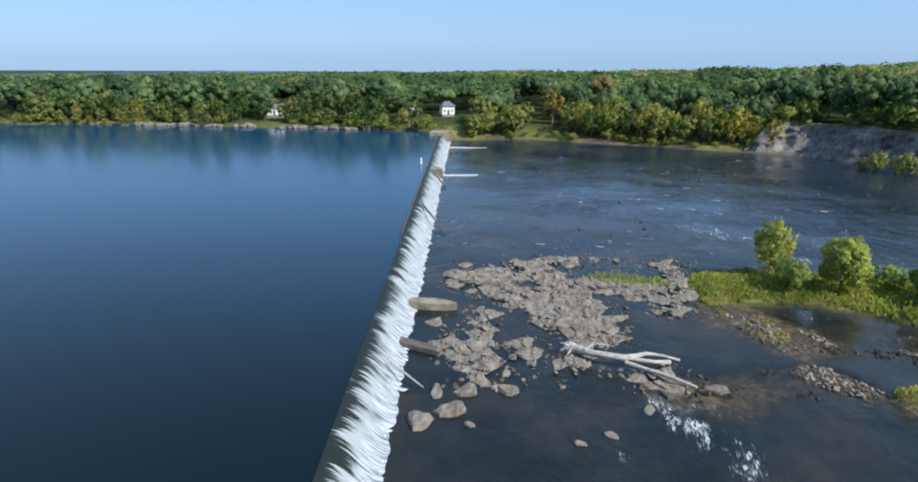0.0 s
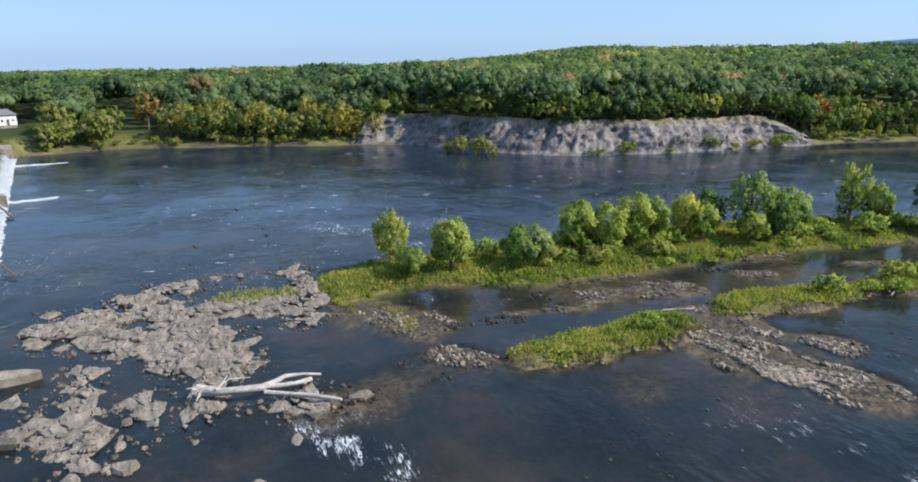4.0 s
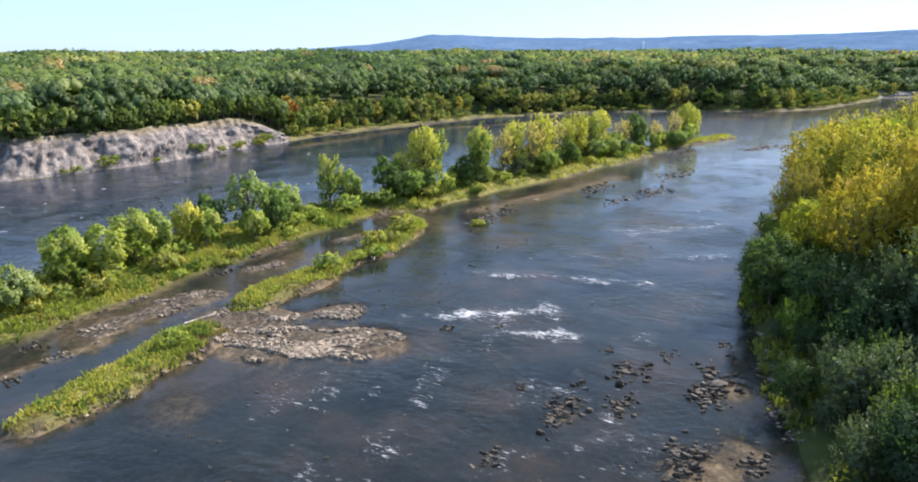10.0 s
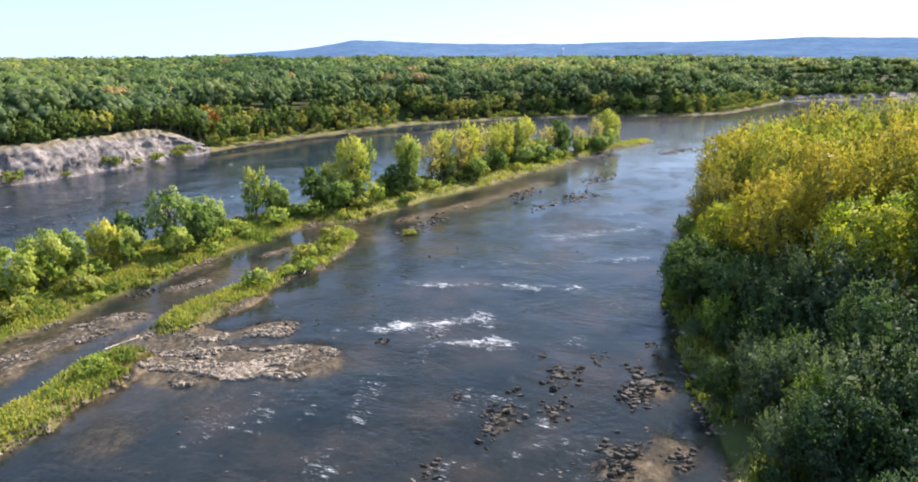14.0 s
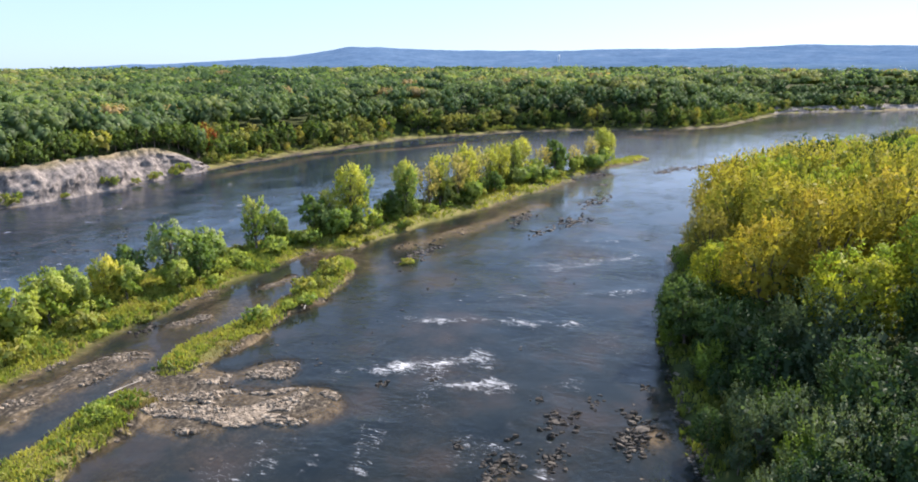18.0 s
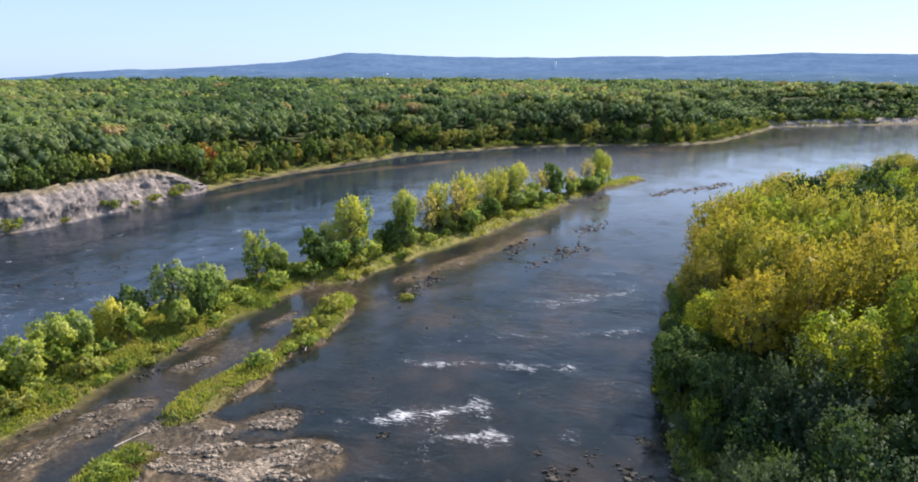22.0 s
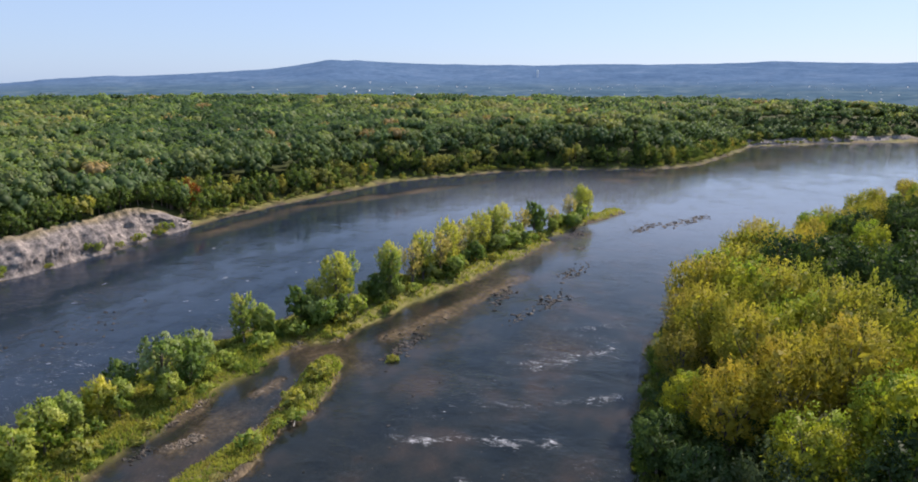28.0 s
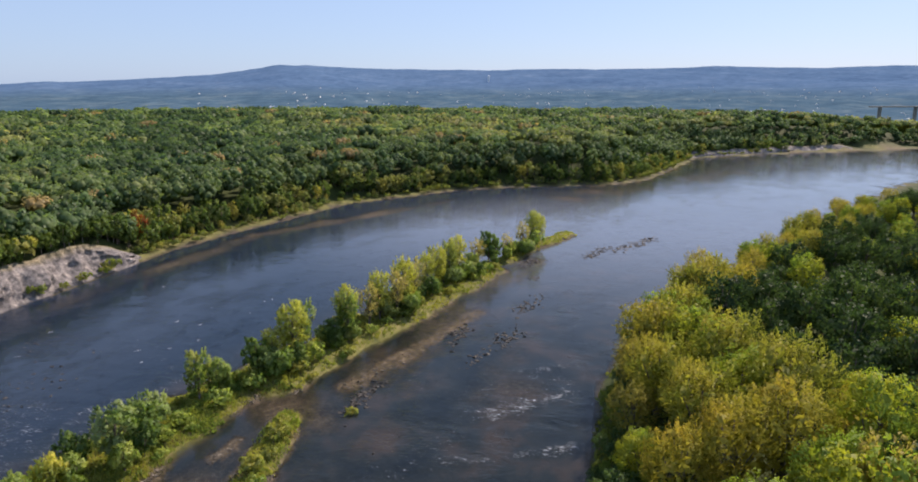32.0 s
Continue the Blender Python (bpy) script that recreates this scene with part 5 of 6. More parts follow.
# trees and bushes along the far shore, each on its own
SHORE = "trees along the far shore"
EDGE = [make_tree("willow_tree", "yellow-green willow on the far shore", 50, 7.5, 3.6, 0.0, 760, 0.33, (0.27, 0.28, 0.1), 10, 7, 1.0, 0.16, group=SHORE, second=(0.220, 0.270, 0.066)),
        make_tree("alder_tree", "green shore tree below the far woods", 51, 8.0, 3.4, 0.0, 760, 0.33, (0.085, 0.14, 0.042), 10, 7, 1.1, 0.16, group=SHORE, second=(0.135, 0.195, 0.052)),
        make_tree("ash_tree", "yellowing tree on the far shore", 52, 10.5, 3.8, 0.1, 860, 0.33, (0.4, 0.36, 0.09), 11, 7, 1.1, 0.2, group=SHORE, second=(0.260, 0.280, 0.078)),
        make_tree("maple_tree", "orange autumn maple on the far shore", 53, 13.5, 5.0, 1.0, 1000, 0.4, (0.4, 0.26, 0.07), 12, 7, 1.0, 0.25, group=SHORE, second=(0.200, 0.200, 0.060)),
        make_tree("maple_tree", "rusty red maple at the cliff edge", 54, 12.0, 3.4, 1.0, 860, 0.36, (0.240, 0.070, 0.025), 12, 7, 1.2, 0.22, group=SHORE, second=(0.200, 0.100, 0.030)),
        make_tree("bush", "pale green bush at the foot of the far bank", 55, 3.2, 2.4, 0.0, 330, 0.3, (0.220, 0.270, 0.066), 8, 5, 0.9, 0.06, group=SHORE, second=(0.290, 0.290, 0.087))]
EH = (7.5, 8.0, 10.5, 13.5, 12.0, 3.2)
edge_used = set()


def edge_put(k, x, y, h):
    s = h / EH[k]
    plant(EDGE[k], x, y, rng.uniform(0, 360), s, k not in edge_used)
    edge_used.add(k)


edge_put(3, -18, 240, 14)
edge_put(4, 197.5, 167, 13)
for wx_, wy_, wh in ((69.5, 178.5, 6.6), (73.5, 175.0, 7.0), (66.5, 181.5, 4.6), (77.0, 172.2, 4.4)):
    edge_put(0, wx_, wy_, wh)
for x, y, h in ((114.9, 163.0, 4.2), (103.5, 164.5, 1.8), (106, 163.4, 2.4), (144, 161.5, 4.5), (152, 159.5, 2.4), (160, 160, 3.2), (168, 159.5, 3.0), (172, 160.5, 4.4), (128, 160.4, 1.8)):
    edge_put(5, x, y - 3.2, h)
s, x, y = resample([(54, 206), (62, 203), (72, 188), (83, 174), (96, 163), (125, 158), (163, 156.5), (192, 156)], 2.6)
for px, py in zip(x, y):
    g0 = float(bank(px + 0.5, py, FAR_SHORE, FAR_LAND)) - float(bank(px - 0.5, py, FAR_SHORE, FAR_LAND))
    g1 = float(bank(px, py + 0.5, FAR_SHORE, FAR_LAND)) - float(bank(px, py - 0.5, FAR_SHORE, FAR_LAND))
    d = rng.uniform(9.6, 12.0)
    edge_put(1 if rng.random() < 0.85 else 5, px + (g0 or 0.45) * d, py + (g1 or 0.9) * d, rng.uniform(5.5, 9.5))
s, x, y = resample(FAR_SHORE[2:26], 3.6)
for px, py in zip(x, y):
    if 52 < px < 180 and py > 100:
        continue
    left = px < 60
    for off in ((2.5, 5.0, 8.0, 12.5) if left else (3.5, 6.5, 9.5, 14.5)):
        if rng.random() < (0.75 if off > 5 else 0.9):
            qx, qy = px + rng.normal(0, 1.6), py + rng.normal(0, 0.8)
            d = off + rng.normal(0, 1.0)
            gx0 = (float(bank(qx + 0.5, qy, FAR_SHORE, FAR_LAND)) - float(bank(qx - 0.5, qy, FAR_SHORE, FAR_LAND)))
            gy0 = (float(bank(qx, qy + 0.5, FAR_SHORE, FAR_LAND)) - float(bank(qx, qy - 0.5, FAR_SHORE, FAR_LAND)))
            qx, qy = qx + gx0 * d, qy + gy0 * d
            if (bool(in_sight(qx, qy)) and off > 4) or (abs(qx + 18) < 6 and off > 4):
                continue
            if -140 < qx < -112 and d < 8:
                continue
            w = fnoise(qx, qy, 30, 131)
            if off < 4:
                edge_put(5, qx, qy, rng.uniform(1.0, 3.8))
            elif left and -45 < qx < 52:
                edge_put(2 if rng.random() < 0.7 and qx > -8 else 0 if w > 0.42 else 1, qx, qy, rng.uniform(7.5, 12.0))
            else:
                edge_put(int(rng.choice([2, 0, 1], p=[0.14, 0.28, 0.58])), qx, qy, rng.uniform(3.2, 5.5) if off < 7 else rng.uniform(5, 9) if off < 9 else rng.uniform(7, 11.5))


# ---- weeds on the bars ----
rng = np.random.default_rng(61)


def tufts(name, label, n, region, accept, lo, hi, tints, blades=5, on=None):
    x, y = rng.uniform(region[0], region[1], n), rng.uniform(region[2], region[3], n)
    k = accept(x, y)
    x, y = x[k], y[k]
    z = height(x, y) if on is None else np.full(len(x), on)
    h = rng.uniform(lo, hi, len(x)) * (0.6 + 0.8 * fnoise(x, y, 6, 141))
    VV, TT = [], []
    tone = fnoise(x, y, 5, 151)
    for b_ in range(blades):
        a = rng.uniform(0, 6.283, len(x))
        w = h * rng.uniform(0.25, 0.42, len(x))
        ox, oy = rng.normal(0, 0.22, len(x)), rng.normal(0, 0.22, len(x))
        lx, ly = rng.normal(0, 0.35, len(x)) * h, rng.normal(0, 0.35, len(x)) * h
        bx, by = x + ox, y + oy
        q = np.empty((len(x), 4, 3))
        q[:, 0] = np.stack([bx - np.cos(a) * w * 0.5, by - np.sin(a) * w * 0.5, z - 0.1], -1)
        q[:, 1] = np.stack([bx + np.cos(a) * w * 0.5, by + np.sin(a) * w * 0.5, z - 0.1], -1)
        q[:, 2] = np.stack([bx + lx + np.cos(a) * w * 0.55, by + ly + np.sin(a) * w * 0.55, z + h * rng.uniform(0.75, 1.05, len(x))], -1)
        q[:, 3] = np.stack([bx + lx - np.cos(a) * w * 0.35, by + ly - np.sin(a) * w * 0.35, z + h * rng.uniform(0.7, 1.0, len(x))], -1)
        VV.append(q.reshape(-1, 3))
        t0, t1 = np.array(tints[0]), np.array(tints[1])
        m = np.clip((tone - 0.3) * 2.2 + rng.normal(0, 0.2, len(x)), 0, 1)[:, None]
        TT.append(np.repeat((t0 * (1 - m) + t1 * m) * rng.uniform(0.86, 1.12, (len(x), 1)), 4, 0))
    V = np.vstack(VV)
    return tagged(new(name, fast_mesh(name, V, np.arange(len(V)).reshape(-1, 4), [LEAF], False, tint=np.vstack(TT))), label, "grass", kind="stuff")


tufts("grass", "bright yellow-green weeds and grass on the bars", 70000, (12, 110, 42, 95), lambda x, y: (grassy(x, y) > 0.05 + 0.9 * ss(0.5, 0.64, fnoise(x, y, 4.5, 143))) & (height(x, y) > 0.03), 0.16, 0.55, ((0.2, 0.25, 0.055), (0.38, 0.36, 0.095)), 3)
tufts("grass", "dry brown weeds between the green grass", 26000, (14, 108, 46, 90), lambda x, y: (grassy(x, y) > 0.0) & (fnoise(x, y, 4.5, 143) > 0.5) & (height(x, y) > 0.03), 0.12, 0.45, ((0.2, 0.16, 0.07), (0.33, 0.27, 0.11)), 3)
tufts("grass", "sparse grass on the low shingle bar", 5200, (7, 26, 56, 76), lambda x, y: (height(x, y) > 0.02) & (fnoise(x, y, 3.0, 149) > 0.52), 0.12, 0.36, ((0.2, 0.22, 0.06), (0.36, 0.32, 0.1)), 3)
tufts("grass", "dark green rank weeds among the grass", 9000, (18, 108, 46, 90), lambda x, y: (grassy(x, y) > 0.3) & (fnoise(x, y, 3.2, 147) > 0.6), 0.4, 0.95, ((0.13, 0.18, 0.045), (0.2, 0.25, 0.06)), 4)
tufts("grass", "grass along the outer end of the island", 20000, (108, 262, 8, 76), lambda x, y: (grassy(x, y) > 0.05) & (height(x, y) > 0.1), 0.3, 0.7, ((0.2, 0.24, 0.045), (0.36, 0.34, 0.08)), 3)
tufts("grass", "rough grass on the near bank", 6000, (36, 130, -14, 4), lambda x, y: (bank(x, y, NEAR_SHORE, NEAR_LAND) > 0.3) & (bank(x, y, NEAR_SHORE, NEAR_LAND) < 9) & (fnoise(x, y, 5, 161) > 0.42), 0.3, 0.8, ((0.060, 0.100, 0.020), (0.220, 0.240, 0.066)), 4)
tufts("grass", "moss and weeds on the rock outcrop", 900, (-2, 9, 72, 84), lambda x, y: np.hypot((x - 4) / 4.8, (y - 76.4) / 2.0) + (fnoise(x, y, 2, 199) - 0.5) < 0.9, 0.15, 0.4, ((0.260, 0.280, 0.078), (0.360, 0.360, 0.108)), 4, 0.42)
tufts("grass", "grass tuft by the near shore", 260, (49, 57, -3, 3), lambda x, y: np.hypot((x - 51.5) / 2.0, (y + 0.6) / 0.8) < 1, 0.25, 0.5, ((0.260, 0.280, 0.078), (0.360, 0.360, 0.108)), 4)


# ---- rocks ----
def stone_mesh(name, seed, flat=0.5, mat=STONE, n=10):
    """A broken stone: an uneven chamfered slab."""
    r = np.random.default_rng(seed)
    a = np.sort(r.uniform(0, 6.283, n)) * 0.35 + np.arange(n) / n * 6.283 * 0.65
    rad = r.uniform(0.75, 1.15, n)
    P = np.stack([np.cos(a) * rad, np.sin(a) * rad * r.uniform(0.55, 0.85)], -1)
    tx, ty = r.normal(0, 0.12, 2)
    bm = bmesh.new()
    rings = []
    for k, (sc, z) in enumerate(((0.95, -0.6), (1.04, 0.1), (0.92, 0.75), (0.55, 1.0))):
        rings.append([bm.verts.new((*(p * sc), (z + (tx * p[0] + ty * p[1]) * (z > 0) + r.normal(0, 0.05)) * flat)) for p in P])
    for lo, hi in zip(rings, rings[1:]):
        for i in range(n):
            bm.faces.new((lo[i], lo[(i + 1) % n], hi[(i + 1) % n], hi[i]))
    bm.faces.new(rings[-1])
    me = bpy.data.meshes.new(name)
    bm.to_mesh(me)
    bm.free()
    me.materials.append(mat)
    return me


def stone_field(name, label, spots, seed, mat=STONE):
    """Many small stones in one mesh: x, y, z, size, turn, flatness."""
    r = np.random.default_rng(seed)
    n = 7
    VV, FF = [], []
    base = np.arange(len(spots)) * (3 * n)
    for x, y, z, s, t, fl in spots:
        a = np.arange(n) / n * 6.283 + r.uniform(-0.3, 0.3, n)
        rad = r.uniform(0.7, 1.15, n)
        P = np.stack([np.cos(a) * rad, np.sin(a) * rad * r.uniform(0.45, 0.8)], -1) * s
        c, q = math.cos(t), math.sin(t)
        P = P @ np.array([[c, q], [-q, c]])
        tx, ty = r.normal(0, 0.16, 2)
        for sc, zz in ((1.0, -0.6), (1.02, 0.25), (0.68, 1.0)):
            VV.append(np.stack([x + P[:, 0] * sc, y + P[:, 1] * sc, z + (zz * fl * s + (P[:, 0] * tx + P[:, 1] * ty) * (zz > 0))], -1))
    V = np.vstack(VV)
    i = np.arange(n)
    j = (i + 1) % n
    quads = np.vstack([np.stack([i, j, j + n, i + n], -1), np.stack([i + n, j + n, j + 2 * n, i + 2 * n], -1), [[14, 15, 16, 17], [14, 17, 18, 20], [18, 19, 20, 20]][:2]])
    F = (base[:, None, None] + quads[None]).reshape(-1, 4)
    return tagged(new(name, fast_mesh(name, V, F, [mat], False)), label, "stones", kind="stuff")


rng = np.random.default_rng(71)


def strew(n, region, accept, lo, hi, power=2.2, lift=0.0):
    out = []
    x, y = rng.uniform(region[0], region[1], n), rng.uniform(region[2], region[3], n)
    k = accept(x, y)
    z = np.maximum(height(x[k], y[k]), -0.12)
    for a, b_, c in zip(x[k], y[k], z):
        s = lo + (hi - lo) * rng.random() ** power
        out.append((a, b_, c + lift, s, rng.normal(1.9, 0.4), rng.uniform(0.25, 0.55)))
    return out


def near_bar(x, y, lo=-0.16, hi=0.55, k=0.48, sc=5):
    """Stony ground: patches, broken into rows along the grain of the rock."""
    h = height(x, y)
    u, v = x * 0.31 - y * 0.95, x * 0.95 + y * 0.31
    rows = fnoise(u * 0.22, v, 1.7, 173, 3)
    return (h > lo) & (h < hi) & (grassy(x, y) < 0.35) & (fnoise(x, y, sc, 171) > k) & (rows > 0.47)


bed_spots = strew(30000, (41, 60, 30, 56), lambda x, y: near_bar(x, y, -0.22, 0.6, 0.33, 3.5), 0.09, 0.46, 1.9)
bar = thing("gravel_bar", "shingle bar of flat grey-brown broken stones", "gravel bar")
protos = [stone_mesh("stone", 300 + k, 0.42) for k in range(8)]
bed_spots.sort(key=lambda q: (q[0] - 47) ** 2 + (q[1] - 38) ** 2)
big = [q for q in bed_spots if q[3] > 0.25][:290]
chosen = set(id(q) for q in big)
for q in big:
    ob = new("stone", protos[rng.integers(0, 8)])
    ob.matrix_world = Matrix.LocRotScale((q[0], q[1], q[2] - 0.05), Euler((rng.normal(0, 0.12), rng.normal(0, 0.12), q[4])), (q[3] * 0.95,) * 3)
    ob.parent = bar
rest = [q for q in bed_spots if id(q) not in chosen][:4200]
stone_field("shingle", "small broken stones of the shingle bar", rest, 1)
edge = strew(48000, (10, 108, 40, 68), lambda x, y: near_bar(x, y, -0.22, 0.55, 0.42) & ~((x > 41) & (x < 59) & (y < 50)), 0.06, 0.34, 2.4)[:3400]
stone_field("shingle", "scattered stones along the island shores and channel", edge, 2)
far_edge = strew(9000, (100, 262, 8, 62), lambda x, y: near_bar(x, y, -0.3, 0.4, 0.55, 7), 0.15, 0.5, 2.4)[:1600]
stone_field("shingle", "stones in the brown shallows by the island", far_edge, 3)
near_edge = strew(9000, (36, 75, -8, 14), lambda x, y: (height(x, y) > -0.6) & (height(x, y) < 0.5) & (fnoise(x, y, 4, 181) > 0.5) & (bank(x, y, NEAR_SHORE, NEAR_LAND) < 1.5), 0.07, 0.34, 2.4)[:1700]
stone_field("shingle", "grey stones along the shaded near shore", near_edge, 4)

riffle = strew(5000, (-24, 120, 88, 200), lambda x, y: (fnoise(x, y, 16, 175) > 0.58) & (fnoise(x, y, 3, 177) > 0.5) & (line_dist(x, y, FAR_SHORE) > 8) & (x > CREST(y) + 8), 0.15, 0.6, 2.0, 0.0)[:900]
stone_field("riffle_stones", "low brown stones breaking the riffles", riffle, 9, LEDGE)
reach_ = strew(3000, (-6, 100, 14, 48), lambda x, y: (fnoise(x, y, 9, 185) > 0.6) & (x > CREST(y) + 8) & (bank(x, y, NEAR_SHORE, NEAR_LAND) < 0), 0.1, 0.4, 2.6, 0.02)[:260]
stone_field("riffle_stones", "small dark stones showing in the river", reach_, 10, LEDGE)

# single boulders standing in the river
ROCKS = "boulders in the river"
bprotos = [stone_mesh("boulder", 500 + k, 0.55, ROCK, 12) for k in range(6)]
lprotos = [stone_mesh("boulder", 540 + k, 0.4, LEDGE, 12) for k in range(4)]


def boulder(x, y, s, flat=1.0, dark=False, label="grey-brown boulder standing out of the river"):
    ob = new("boulder", (lprotos if dark else bprotos)[int(rng.integers(0, 4))])
    ob.matrix_world = Matrix.LocRotScale((x, y, 0.0), Euler((rng.normal(0, 0.1), rng.normal(0, 0.1), rng.uniform(0, 6.28))), (s, s, s * flat))
    return tagged(ob, label, "rock", ROCKS)


for x, y, s, f in ((-13.0, 43.4, 0.95, 0.7), (-11.2, 40.8, 1.5, 0.7), (-13.2, 38.7, 1.3, 0.7), (-10.6, 44.1, 1.05, 0.8), (-7.2, 45.1, 0.95, 0.9), (-8.1, 45.3, 0.55, 0.8), (-9.3, 39.2, 0.55, 0.7), (-7.7, 48.2, 0.65, 0.8), (10.5, 49.1, 1.0, 0.8), (4.6, 44.4, 0.8, 0.3), (1.6, 40.1, 0.6, 0.35), (-0.7, 38.5, 0.5, 0.6)):
    boulder(x, y, s, f)
ledge = []
for x, y, s in ((49.5, 17.5, 0.45), (38.7, 15.8, 0.6), (48.6, 12.6, 1.3), (47.2, 13.2, 0.9), (45.4, 13.2, 0.9), (49.5, 8.7, 0.9), (50.5, 8.2, 0.5), (56.3, 9.6, 1.5), (57.6, 1.6, 1.7), (53.9, 2.3, 1.2), (44.9, 3.3, 1.5), (43.5, 3.0, 0.9), (46.4, -1.8, 0.8), (66.6, 1.7, 0.5), (61.6, 6.4, 0.6), (60.2, 12, 0.5), (103.2, 45.7, 0.8), (62.6, 65.8, 1.1), (36.1, 65.2, 0.75), (23.4, 60.1, 0.7), (27.4, 60.4, 0.8), (30.6, 59.6, 0.7), (16.0, 53.9, 0.4), (18.2, 49.7, 0.5), (10.6, 49.4, 0.9), (58, 29, 0.5), (61, 24, 0.5)):
    boulder(x, y, s * 0.42, 0.45, dark=True, label="low dark boulder in the shallow river")
    ledge += [(x + rng.normal(0, s * 1.1), y + rng.normal(0, s * 0.7), 0.0, 0.08 + 0.34 * rng.random() ** 1.6 * (0.5 + 0.5 * s), rng.normal(1.9, 0.3), rng.uniform(0.25, 0.6)) for _ in range(int(38 * s))]
stone_field("ledge", "broken dark rock ledges in the shallow river", ledge, 8, LEDGE)
# dark shoals off the island's end
sh = []
for pts in ([(224, 7), (237, 1.6), (240, -5), (253, -14), (260, -18)], [(191, 20.3), (196, 22), (189, 19)], [(140, 35), (146, 33)], [(212, 26), (218, 25)], [(104, 46), (112, 44)], [(165, 22), (175, 18)], [(128, 28), (150, 20)]):
    s, x, y = resample(pts, 0.35)
    for a, b_ in zip(x, y):
        for _ in range(3):
            if fnoise(a * 1.0, b_ * 3.0, 3.0, 205) > 0.4:
                sh.append((a + rng.normal(0, 2.6), b_ + rng.normal(0, 1.2), -0.03, rng.uniform(0.2, 0.75), rng.normal(2.0, 0.5), 0.22))
stone_field("shoal", "dark stones of shoals breaking the river surface", sh, 5, LEDGE)


# ---- rock outcrop by the weir: cracked slabs ----
LOBES = [([(-16.5, 72), (-13, 76), (-9, 79.5)], 3.2), ([(-9.5, 79), (-6, 74), (-3, 69), (-0.8, 63), (-0.6, 58)], 3.2), ([(-12, 70), (-8, 67), (-5, 66), (-3, 61)], 3.2), ([(-11.8, 62), (-11, 57), (-11.4, 53), (-9.8, 48)], 2.3), ([(-13.6, 53), (-12.5, 51.8)], 1.6), ([(-1.6, 56), (-1.6, 51.2)], 2.0), ([(-7.3, 55), (-6.2, 50)], 1.2), ([(-1.5, 75), (3, 74), (7, 73)], 2.3), ([(9.6, 85.5), (10, 79), (10, 73), (8.2, 68)], 1.5), ([(-0.5, 85.5), (5, 84.6)], 0.7), ([(5.3, 50), (7.6, 48.2)], 1.3), ([(-15.7, 58.8), (-15.2, 57)], 0.8), ([(-18, 78.5), (-16, 79)], 0.8), ([(-7, 84), (-4, 83)], 0.8)]


def outcrop_mask(x, y):
    m = np.full(np.shape(x), -9.0)
    for pts, r in LOBES:
        m = np.maximum(m, r - line_dist(x, y, pts))
    return m + 3.4 * (fnoise(x, y, 2.6, 191) - 0.5) + 2.2 * (fnoise(x, y, 7.0, 193, 2) - 0.5)


def clip(poly, p, n):
    """Keep the part of a convex outline where (q - p).n <= 0."""
    out = []
    for a, b_ in zip(poly, poly[1:] + poly[:1]):
        da, db = (a - p) @ n, (b_ - p) @ n
        if da <= 0:
            out.append(a)
        if da * db < 0:
            out.append(a + (b_ - a) * (da / (da - db)))
    return out


rng = np.random.default_rng(81)
GA = radians(-72)                                # the grain of the slabs
ex, ey = np.array((math.cos(GA), math.sin(GA))), np.array((-math.sin(GA), math.cos(GA)))
seeds = []
for i in range(-16, 16):
    for j in range(-40, 40):
        q = np.array((i * 2.5 + rng.uniform(-1.1, 1.1), j * 0.95 + rng.uniform(-0.42, 0.42)))
        p = np.array((-4.0, 66.0)) + ex * q[0] + ey * q[1]
        if -24 < p[0] < 16 and 42 < p[1] < 92:
            seeds.append(p)
seeds = np.array(seeds)
mk = outcrop_mask(seeds[:, 0], seeds[:, 1])
outcrop = thing("rock_outcrop", "cracked grey-brown slabs of bedrock below the weir", "rock outcrop")
count = 0
loose = []
